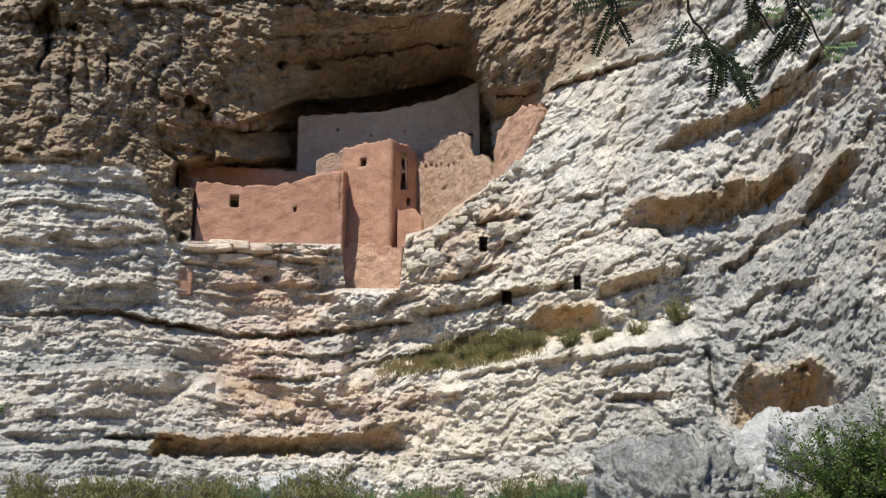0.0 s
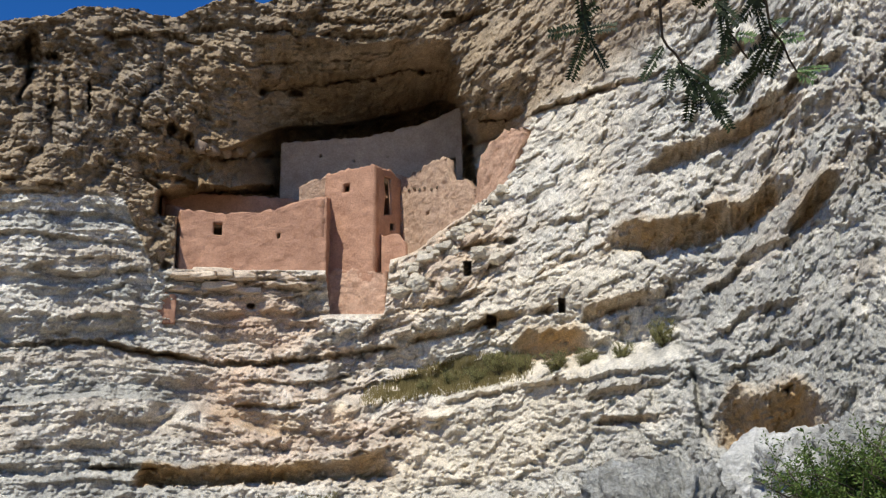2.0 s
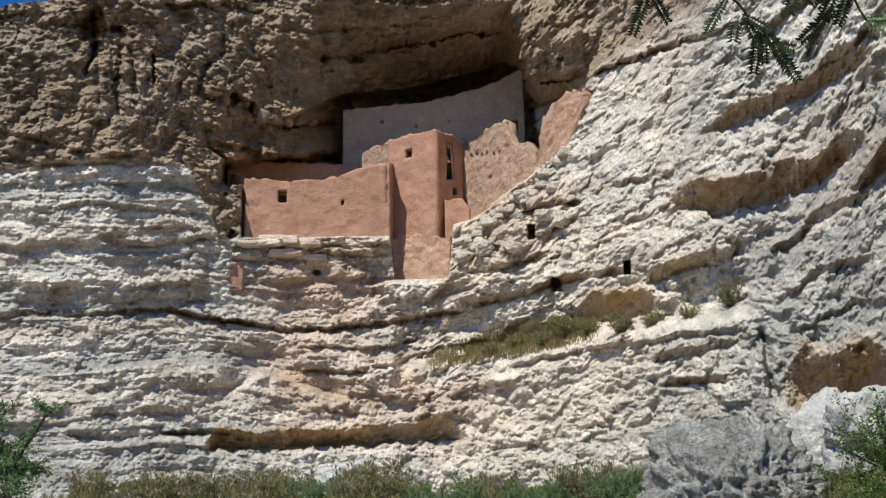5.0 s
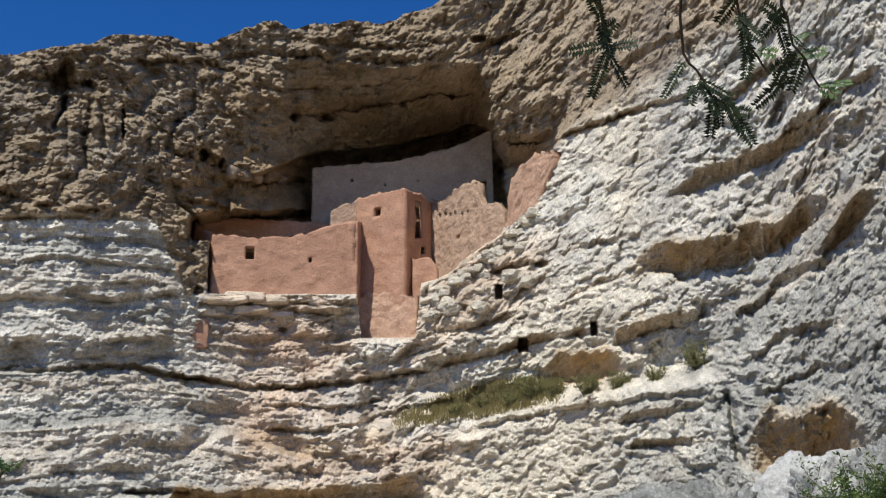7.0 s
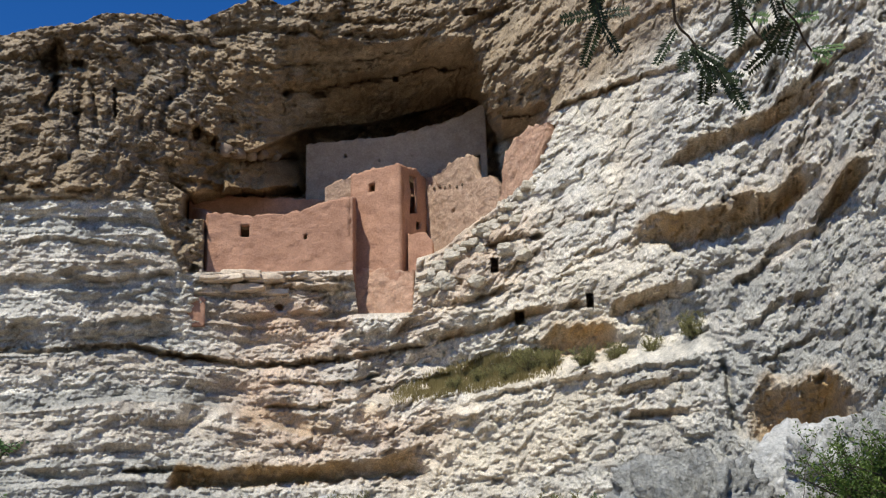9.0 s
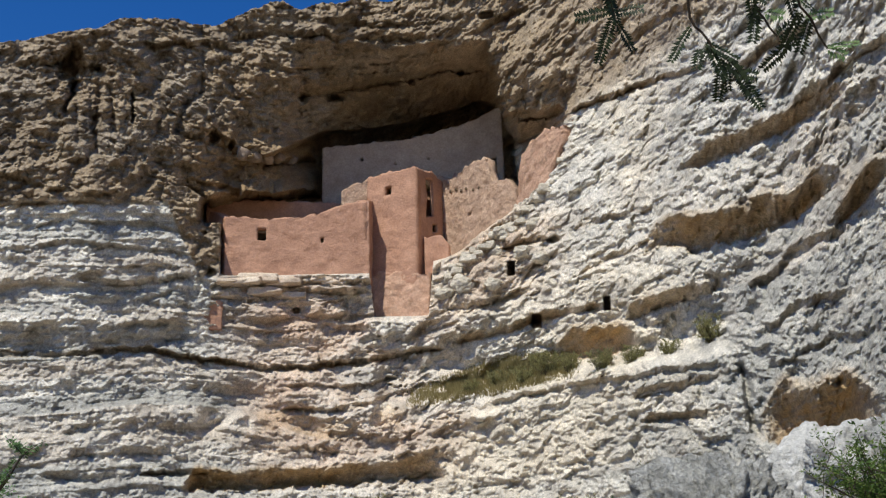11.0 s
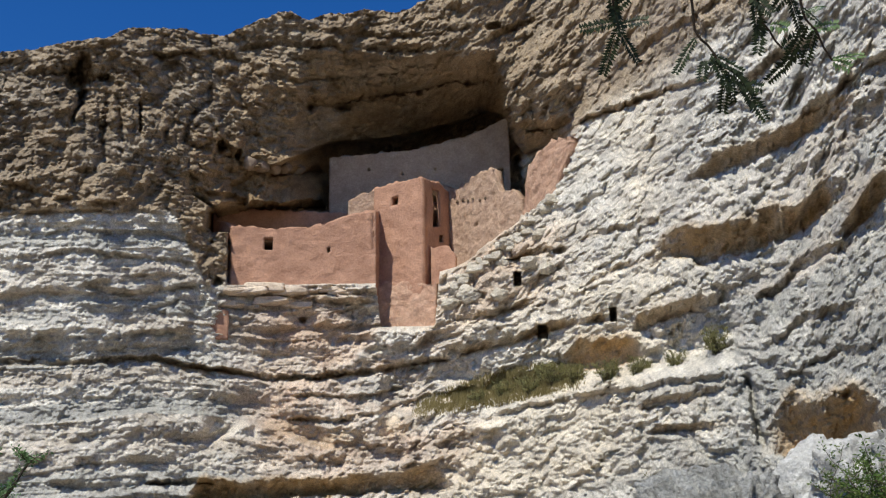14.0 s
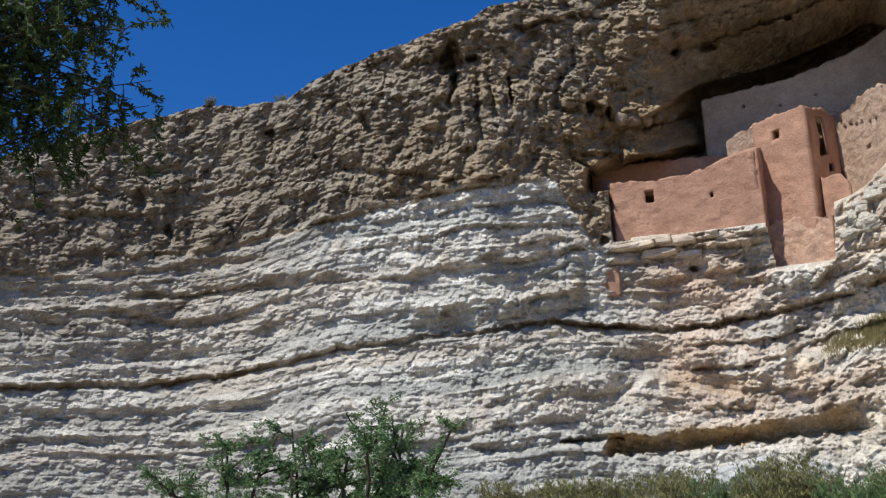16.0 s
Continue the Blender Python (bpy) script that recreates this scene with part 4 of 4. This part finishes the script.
for k, (c, s) in enumerate((((1.36, 17.02), 0.45), ((2.90, 17.04), 0.5), ((3.69, 16.67), 0.45), ((1.66, 18.02), 0.5), ((3.46, 18.40), 0.45), ((-0.38, 15.48), 0.6), ((-1.43, 15.06), 0.5), ((-1.27, 15.77), 0.45), ((1.11, 15.45), 0.4), ((4.38, 15.35), 0.4))):
    boulder(rock_at(*c), (s * 1.25, s, s * 0.85), 180 + k, "rounded cream block on the rock slope beside the dwelling", CREAM_ROCK, k * 0.7, 5)
# rounded stones in the back of the alcove
for k, (a, e) in enumerate(((-11.49, 21.96), (-10.85, 21.93), (-10.28, 21.97), (-9.58, 21.88), (-12.15, 22.08))):
    boulder(rock_at(a, e), (0.5, 0.45, 0.42), 20 + k, "rounded brown stone on the alcove ledge", BROWN_ROCK, k, 3)


# ---- plants ----
def mesh_of(name, verts, faces, mat):
    me = bpy.data.meshes.new(name)
    me.from_pydata(verts, [], faces)
    me.materials.append(mat)
    me.update()
    return me


def tube(verts, faces, points, r0, r1, sides=5):
    base = len(verts)
    n = len(points)
    for k, p in enumerate(points):
        d = (points[min(k + 1, n - 1)] - points[max(k - 1, 0)]).normalized()
        x = d.orthogonal().normalized()
        y = d.cross(x)
        r = r0 + (r1 - r0) * k / (n - 1)
        for s in range(sides):
            a = 2 * math.pi * s / sides
            verts.append(p + x * (r * math.cos(a)) + y * (r * math.sin(a)))
    for k in range(n - 1):
        for s in range(sides):
            a, b = base + k * sides + s, base + k * sides + (s + 1) % sides
            faces.append((a, b, b + sides, a + sides))


def leaf(verts, faces, p, d, length, width, rng):
    side = d.cross(Vector((rng.uniform(-1, 1), rng.uniform(-1, 1), rng.uniform(-1, 1)))).normalized() * width
    base = len(verts)
    verts += [p, p + d * length * 0.5 + side, p + d * length, p + d * length * 0.5 - side]
    faces.append((base, base + 1, base + 2, base + 3))


def bend(rng, start, way, length, steps=6, wander=0.25, droop=0.0):
    pts, d = [start.copy()], way.normalized()
    for _ in range(steps):
        d = (d + Vector((rng.uniform(-1, 1), rng.uniform(-1, 1), rng.uniform(-1, 1))) * wander + Vector((0, 0, -droop))).normalized()
        pts.append(pts[-1] + d * (length / steps))
    return pts


def plant(name, seed, height, spread, stems, twigs, leaves, leaf_size, leaf_mat, trunk_name="branchwork", crown_name="foliage", lean=0.5, bare=0.3, stem_r=0.02, wisp=0.35, upright=-0.4, slim=0.22):
    # a shrub or small tree: bent stems, twigs off them and small leaves along the twigs.
    rng = random.Random(seed)
    sv, sf, lv, lf = [], [], [], []
    for _ in range(stems):
        a = rng.uniform(0, 2 * math.pi)
        way = Vector((math.cos(a) * lean, math.sin(a) * lean, 1))
        pts = bend(rng, Vector((rng.uniform(-0.1, 0.1), rng.uniform(-0.1, 0.1), -0.1)) * spread, Vector((way.x * spread / height * 2, way.y * spread / height * 2, 1)), height * rng.uniform(0.65, 1.0), 7, 0.16)
        tube(sv, sf, pts, stem_r, stem_r * 0.35)
        for _ in range(twigs):
            t = rng.uniform(bare, 1) * 6.99
            k = int(t)
            p = pts[k].lerp(pts[k + 1], t - k)
            tw = bend(rng, p, Vector((rng.uniform(-1, 1), rng.uniform(-1, 1), rng.uniform(-0.1, 1.0))), wisp * height * rng.uniform(0.5, 1.1), 4, 0.3)
            tube(sv, sf, tw, stem_r * 0.35, stem_r * 0.12, 3)
            for _ in range(leaves):
                q = rng.uniform(0.1, 1) * 3.99
                k2 = int(q)
                c = tw[k2].lerp(tw[k2 + 1], q - k2)
                d = Vector((rng.uniform(-1, 1), rng.uniform(-1, 1), rng.uniform(upright, 1.4 + upright))).normalized()
                leaf(lv, lf, c + d * rng.uniform(0, 0.05) * height, d, leaf_size * rng.uniform(0.6, 1.4), leaf_size * slim, rng)
    ob = new(name)
    st = new(trunk_name, mesh_of(trunk_name, sv, sf, BARK))
    cr = new(crown_name, mesh_of(crown_name, lv, lf, leaf_mat))
    st.parent = cr.parent = ob
    return ob


def placed(ob, at, turn=0.0, size=1.0, tall=1.0):
    ob.matrix_world = Matrix.Translation(at) @ Matrix.Rotation(turn, 4, "Z") @ Matrix.Diagonal((size, size, size * tall, 1))
    return ob


def again(ob, at, turn=0.0, size=1.0, tall=1.0):
    return placed(copy_thing(ob, Matrix.Identity(4)), at, turn, size, tall)


rng = random.Random(4)
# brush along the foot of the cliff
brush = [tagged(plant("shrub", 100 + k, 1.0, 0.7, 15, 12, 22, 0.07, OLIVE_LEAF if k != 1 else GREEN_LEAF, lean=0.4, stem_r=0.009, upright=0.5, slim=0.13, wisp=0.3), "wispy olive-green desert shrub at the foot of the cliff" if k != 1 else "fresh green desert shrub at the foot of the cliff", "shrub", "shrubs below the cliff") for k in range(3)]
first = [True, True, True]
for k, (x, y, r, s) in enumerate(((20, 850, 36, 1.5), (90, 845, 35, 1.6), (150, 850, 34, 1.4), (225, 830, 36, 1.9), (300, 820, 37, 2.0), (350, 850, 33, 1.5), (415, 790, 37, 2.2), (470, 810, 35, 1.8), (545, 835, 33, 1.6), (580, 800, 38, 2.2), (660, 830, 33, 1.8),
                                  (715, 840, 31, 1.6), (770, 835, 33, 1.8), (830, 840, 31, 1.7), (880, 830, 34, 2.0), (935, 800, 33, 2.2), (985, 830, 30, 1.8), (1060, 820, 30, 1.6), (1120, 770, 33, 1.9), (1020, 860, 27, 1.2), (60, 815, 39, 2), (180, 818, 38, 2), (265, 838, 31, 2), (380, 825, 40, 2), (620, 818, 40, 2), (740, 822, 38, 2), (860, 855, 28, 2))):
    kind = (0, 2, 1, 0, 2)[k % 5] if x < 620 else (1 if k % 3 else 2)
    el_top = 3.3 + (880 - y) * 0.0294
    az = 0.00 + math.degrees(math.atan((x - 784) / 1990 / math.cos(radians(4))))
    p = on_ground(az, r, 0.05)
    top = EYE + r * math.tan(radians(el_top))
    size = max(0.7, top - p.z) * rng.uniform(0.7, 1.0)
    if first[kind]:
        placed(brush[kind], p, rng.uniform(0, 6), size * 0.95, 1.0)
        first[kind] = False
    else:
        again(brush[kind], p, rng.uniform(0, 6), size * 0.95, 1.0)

# dense green bush under the cave
bush = tagged(plant("bush", 131, 1.0, 0.9, 26, 14, 46, 0.033, BUSH_LEAF, lean=0.7, bare=0.15, stem_r=0.012), "dense dark green bush beside pale boulders", "shrub", "green bushes")
placed(bush, on_ground(20.34, 23.0, 0.05), 0.3, 2.55)
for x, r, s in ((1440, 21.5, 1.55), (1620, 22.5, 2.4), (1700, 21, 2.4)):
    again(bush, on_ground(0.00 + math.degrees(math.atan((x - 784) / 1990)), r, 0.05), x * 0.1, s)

# shrubs and dry grass on the bench
benches = (((2.58, 10.37), 1.1, 1), ((3.89, 10.73), 1.3, 1), ((4.91, 10.87), 1.0, 1), ((1.27, 10.23), 1.0, 0), ((-0.18, 9.98), 0.8, 0), ((6.49, 10.93), 1.0, 0), ((8.07, 11.15), 0.9, 0), ((10.08, 11.42), 0.8, 0), ((12.36, 11.93), 1.1, 0), ((3.33, 11.12), 0.9, 0))
for k, (c, s, kind) in enumerate(benches):
    p = rock_at(*c)
    tagged(again(brush[2 if kind else 0], p + Vector((0, 0.3, -0.2)), k * 1.3, s * 1.25), "olive shrub rooted on a rock bench of the cliff", "shrub", "shrubs on the cliff bench")
rb = random.Random(8)
gv, gf = [], []
SLOPE_TOP, SLOPE_FOOT = [(-3.64, 10.01), (-1.62, 10.73), (1.31, 11.59), (5.39, 11.82)], [(-3.64, 9.34), (-1.63, 9.66), (0.98, 9.96), (5.33, 10.75)]
for _ in range(17000):
    a = rb.triangular(SLOPE_TOP[0][0], SLOPE_TOP[-1][0], SLOPE_TOP[2][0] + 1.0)
    e0, e1 = float(line(SLOPE_FOOT, a)), float(line(SLOPE_TOP, a))
    e = rb.triangular(e0 - 0.15, e1 + 0.15, (e0 + e1) / 2)
    if noise.noise(Vector((a * 1.5, e * 4, 2.0))) + noise.noise(Vector((a * 5, e * 9, 7.0))) < -0.4:
        continue
    p = rock_at(a, e)
    h = rb.uniform(0.10, 0.34)
    k = len(gv)
    w = rb.uniform(0.012, 0.03)
    gv += [p + Vector((-w, 0, -0.05)), p + Vector((w, 0, -0.05)), p + Vector((rb.uniform(-0.1, 0.1), -rb.uniform(0.0, 0.15), h))]
    gf.append((k, k + 1, k + 2))
tagged(new("dry_grass", mesh_of("dry_grass", gv, gf, STRAW)), "yellowish dry grass on the sloping rock bench", "grass", kind="stuff")
# tufts on the cliff top
for k, c in enumerate(((-34.65, 23.44), (-30.94, 23.93), (-28.73, 24.69), (-26.21, 25.94))):
    tagged(again(brush[0], rock_at(c[0], c[1] + 0.3) + Vector((0, 0.6, -0.15)), k, (0.9, 0.9, 0.4, 0.4)[k]), "small dusty shrub on the cliff top", "shrub", "shrubs on the cliff top")

# mesquite trees on the slope
def mesquite(seed, stems=4, wide=0.75):
    """A unit-high mesquite: a few crooked stems from the base, forking limbs and airy clumps of small leaves."""
    rq = random.Random(seed)
    sv, sf, lv, lf = [], [], [], []
    for k in range(stems):
        a = 6.283 * (k + rq.uniform(-0.3, 0.3)) / stems
        stem = bend(rq, Vector((0.02 * math.cos(a), 0.02 * math.sin(a), -0.05)), Vector((math.cos(a) * wide, math.sin(a) * wide, 1.0)), rq.uniform(0.65, 0.95), 7, 0.2)
        tube(sv, sf, stem, 0.015, 0.006, 6)
        for m in range(8):
            q = rq.uniform(2.2, 6.9)
            c = stem[int(q)].lerp(stem[int(q) + 1], q - int(q))
            limb = bend(rq, c, Vector((rq.uniform(-1, 1), rq.uniform(-1, 1), rq.uniform(-0.15, 0.7))), rq.uniform(0.14, 0.28), 5, 0.3)
            tube(sv, sf, limb, 0.009, 0.003, 4)
            for _ in range(9):
                q = rq.uniform(1.0, 4.99)
                c = limb[int(q)].lerp(limb[int(q) + 1], q - int(q))
                tw = bend(rq, c, Vector((rq.uniform(-1, 1), rq.uniform(-1, 1), rq.uniform(-0.4, 0.7))), rq.uniform(0.05, 0.13), 3, 0.3, 0.08)
                tube(sv, sf, tw, 0.003, 0.0012, 3)
                for _ in range(50):
                    q = rq.uniform(0.1, 2.99)
                    p = tw[int(q)].lerp(tw[int(q) + 1], q - int(q))
                    d = Vector((rq.uniform(-1, 1), rq.uniform(-1, 1), rq.uniform(-0.8, 0.8))).normalized()
                    leaf(lv, lf, p + d * 0.008, d, rq.uniform(0.012, 0.024), 0.0046, rq)
    ob = new("mesquite_tree")
    st, cr = new("trunk", mesh_of("trunk", sv, sf, BARK)), new("crown", mesh_of("crown", lv, lf, MESQUITE_LEAF))
    st.parent = cr.parent = ob
    return tagged(ob, "feathery green mesquite tree with dark crooked stems on the slope", "tree", "mesquite trees")


for seed, az, rho_tree, top, stems, wide, turn in ((301, -33.40, 31.0, 7.80, 3, 0.25, 0.4), (302, -25.46, 29.0, 8.81, 4, 0.32, 1.0), (306, -27.48, 31.0, 8.17, 3, 0.30, 2.9), (303, -29.48, 32.0, 7.39, 4, 0.35, 2.2), (304, -36.09, 28.0, 5.48, 4, 0.40, 0.1)):
    at = on_ground(az, rho_tree, 0.05)
    placed(mesquite(seed, stems, wide), at, turn, (spot(az, top, rho_tree).z - at.z) / 0.88)

# hanging tree beside the path
rt = random.Random(9)
tv, tf, lv, lf = [], [], [], []
root = on_ground(-56, 11.0, 0.1)
trunk = [root, root + Vector((0.1, 0.05, 1.6)), root + Vector((0.3, 0.1, 3.2)), root + Vector((0.7, 0.2, 5.2)), root + Vector((1.0, 0.3, 7.4))]
tube(tv, tf, trunk, 0.16, 0.06, 8)
for k in range(34):
    s = trunk[2].lerp(trunk[4], rt.random())
    goal = spot(rt.uniform(-46, -37.2), rt.uniform(20.5, 33), rt.uniform(10.0, 12.0))
    mid = s.lerp(goal, 0.5) + Vector((0, 0, rt.uniform(0.3, 0.9)))
    limb = [s, s.lerp(mid, 0.5) + Vector((0, 0, 0.12)), mid, mid.lerp(goal, 0.5) + Vector((0, 0, 0.12)), goal]
    tube(tv, tf, limb, 0.03, 0.004, 5)
    for _ in range(15):
        q = rt.uniform(1.5, 3.99)
        c = limb[int(q)].lerp(limb[int(q) + 1], q - int(q))
        tw = bend(rt, c, Vector((rt.uniform(-1, 1), rt.uniform(-1, 1), rt.uniform(-0.8, 0.3))), rt.uniform(0.35, 0.8), 5, 0.25, 0.25)
        tube(tv, tf, tw, 0.008, 0.003, 3)
        for _ in range(52):
            q = rt.uniform(0.2, 1) * 4.99
            p = tw[int(q)].lerp(tw[int(q) + 1], q - int(q))
            d = Vector((rt.uniform(-1, 1), rt.uniform(-1, 1), rt.uniform(-1, 0.4))).normalized()
            leaf(lv, lf, p, d, rt.uniform(0.045, 0.095), 0.014, rt)
tree = tagged(new("tree"), "slender tree with drooping dark green leaf sprays", "tree")
for nm, vv, ff, mt in (("trunk", tv, tf, BARK), ("crown", lv, lf, DEEP_LEAF)):
    new(nm, mesh_of(nm, vv, ff, mt)).parent = tree

# mesquite branch hanging over the lookout
rm = random.Random(12)
near = tagged(new("mesquite_tree"), "mesquite tree with thin twigs of feathery leaves over the lookout", "tree", "mesquite trees")
NEAR = 2.3


def near_spot(c, off=0.0):
    return spot(c[0], c[1], (NEAR + off) * math.cos(radians(c[1])))


tv, tf = [], []
root = Vector((2.6, 1.3, 0.0))
trunk = [root + Vector((0, 0, -0.1)), root + Vector((-0.05, 0.1, 0.9)), root + Vector((0.05, 0.15, 1.9)), root + Vector((-0.1, 0.3, 2.7)), root + Vector((-0.5, 0.6, 3.25)), Vector((1.4, 2.05, 3.35)), Vector((0.75, 2.2, 3.3)), Vector((0.3, 2.2, 3.22))]
tube(tv, tf, trunk, 0.09, 0.012, 10)
new("trunk", mesh_of("trunk", tv, tf, BARK)).parent = near


def twig(c, start):
    vv, ff = [], []
    pts = [start] + [near_spot(p) for p in c]
    fine_pts = []
    for a, b in zip(pts[:-1], pts[1:]):
        fine_pts += [a.lerp(b, t / 3) + Vector((rm.uniform(-1, 1), 0, rm.uniform(-1, 1))) * 0.003 for t in range(3)]
    fine_pts.append(pts[-1])
    tube(vv, ff, fine_pts, 0.0042, 0.002, 5)
    new("twig", mesh_of("twig", vv, ff, SHADE_TWIG)).parent = near


def frond(a, b, mat=None, pairs=13, size=0.018, off=0.0):
    # a pinnate leaf: a midrib with a row of narrow leaflets on either side
    vv, ff = [], []
    p, q = near_spot(a, off), near_spot(b, off + rm.uniform(-0.03, 0.03))
    along = (q - p)
    rib = [p.lerp(q, t / 4) + Vector((0, 0, 0.006 * math.sin(t / 4 * 3.1))) for t in range(5)]
    tube(vv, ff, rib, 0.0012, 0.0006, 4)
    face = Vector((rm.uniform(-0.5, 0.5), -1, rm.uniform(-0.7, 0.7))).normalized()
    side = along.cross(face).normalized()
    d = along.normalized()
    n = max(6, int(along.length / 0.0058))
    for k in range(n):
        o = p + along * ((k + 0.7) / n)
        for sgn in (-1, 1):
            w = (side * sgn + d * 0.35 + Vector((rm.uniform(-1, 1), rm.uniform(-1, 1), rm.uniform(-1, 1))) * 0.15).normalized()
            L = size * rm.uniform(0.8, 1.1) * (0.65 + 0.35 * math.sin(3.0 * (k + 1) / (n + 1)))
            base = len(vv)
            m = d * 0.0036
            vv.extend([o, o + w * L * 0.35 + m, o + w * L, o + w * L * 0.35 - m])
            ff.append((base, base + 1, base + 2, base + 3))
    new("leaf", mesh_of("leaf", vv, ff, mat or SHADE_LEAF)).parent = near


twig([(8.54, 32.15), (8.41, 30.53), (8.54, 28.87), (8.64, 27.76)], Vector((0.55, 2.2, 3.27)))
twig([(12.76, 31.72), (12.84, 30.09), (12.73, 27.50), (13.57, 26.17), (14.15, 25.41)], Vector((0.8, 2.2, 3.3)))
twig([(15.69, 31.33), (15.91, 29.42), (16.41, 27.32), (17.18, 25.93)], Vector((1.0, 2.15, 3.32)))
twig([(18.09, 30.96), (18.27, 29.07), (18.60, 27.13), (19.60, 24.94)], Vector((1.2, 2.1, 3.34)))
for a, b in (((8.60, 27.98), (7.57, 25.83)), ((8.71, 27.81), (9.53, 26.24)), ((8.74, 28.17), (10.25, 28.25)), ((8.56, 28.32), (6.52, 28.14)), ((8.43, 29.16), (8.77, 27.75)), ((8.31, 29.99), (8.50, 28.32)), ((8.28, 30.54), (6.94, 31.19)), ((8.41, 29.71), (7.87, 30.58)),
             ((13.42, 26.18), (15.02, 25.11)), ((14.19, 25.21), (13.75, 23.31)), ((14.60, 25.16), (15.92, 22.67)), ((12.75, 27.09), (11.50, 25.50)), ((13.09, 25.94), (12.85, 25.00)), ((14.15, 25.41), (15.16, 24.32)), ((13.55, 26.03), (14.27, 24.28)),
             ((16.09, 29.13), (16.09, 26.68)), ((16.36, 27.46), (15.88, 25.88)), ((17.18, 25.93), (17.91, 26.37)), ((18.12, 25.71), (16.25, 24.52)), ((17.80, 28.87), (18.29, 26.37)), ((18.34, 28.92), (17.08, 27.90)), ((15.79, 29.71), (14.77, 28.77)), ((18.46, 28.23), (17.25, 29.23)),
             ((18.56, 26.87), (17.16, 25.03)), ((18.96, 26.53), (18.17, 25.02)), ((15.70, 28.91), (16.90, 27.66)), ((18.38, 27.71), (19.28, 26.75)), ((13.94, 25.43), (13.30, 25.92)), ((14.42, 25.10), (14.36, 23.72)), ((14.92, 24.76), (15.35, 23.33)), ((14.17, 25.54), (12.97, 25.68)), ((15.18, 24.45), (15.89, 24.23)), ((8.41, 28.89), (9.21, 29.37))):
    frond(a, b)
for a, b in (((19.56, 25.03), (21.15, 24.93)), ((19.60, 24.94), (20.38, 24.47)), ((16.68, 27.14), (17.60, 26.88)), ((19.67, 27.50), (18.49, 27.42)), ((18.67, 26.58), (20.12, 26.62))):
    frond(a, b, GREEN_LEAF, off=0.05)

# ---- grass ----
rg = np.random.RandomState(3)
count = 60000
ga = rg.uniform(-24, 24, count)
gr = 18 + 28 * rg.uniform(0, 1, count) ** 0.8
keep = gr < 0.88 * np.interp(ga, AZ, plan)
ga, gr = ga[keep], gr[keep]
px, py = gr * np.sin(np.radians(ga)), gr * np.cos(np.radians(ga))
lush = step(-0.1, 0.4, fbm(px / 5, py / 5, 90, 3) + 0.7 * np.exp(-((ga - 7.5) / 3.0) ** 2))
pz = ground_height(px, py)
hgt = 0.16 + 0.36 * rg.uniform(0, 1, len(px)) * (0.3 + lush + 1.2 * np.exp(-((ga - 8.5) / 2.5) ** 2))
th, ln = rg.uniform(0, 6.28, len(px)), rg.uniform(-0.25, 0.25, (len(px), 2))
wd = 0.012 + 0.01 * rg.uniform(0, 1, len(px))
v0 = np.stack([px - wd * np.cos(th), py - wd * np.sin(th), pz - 0.03], -1)
v1 = np.stack([px + wd * np.cos(th), py + wd * np.sin(th), pz - 0.03], -1)
v2 = np.stack([px + ln[:, 0] * hgt, py + ln[:, 1] * hgt, pz + hgt], -1)
gv = np.stack([v0, v1, v2], 1).reshape(-1, 3)
gf = np.arange(len(gv)).reshape(-1, 3)
tagged(new("grass", mesh_of("grass", gv.tolist(), gf.tolist(), GRASS)), "green and straw-coloured grass on the slope", "grass", kind="stuff")
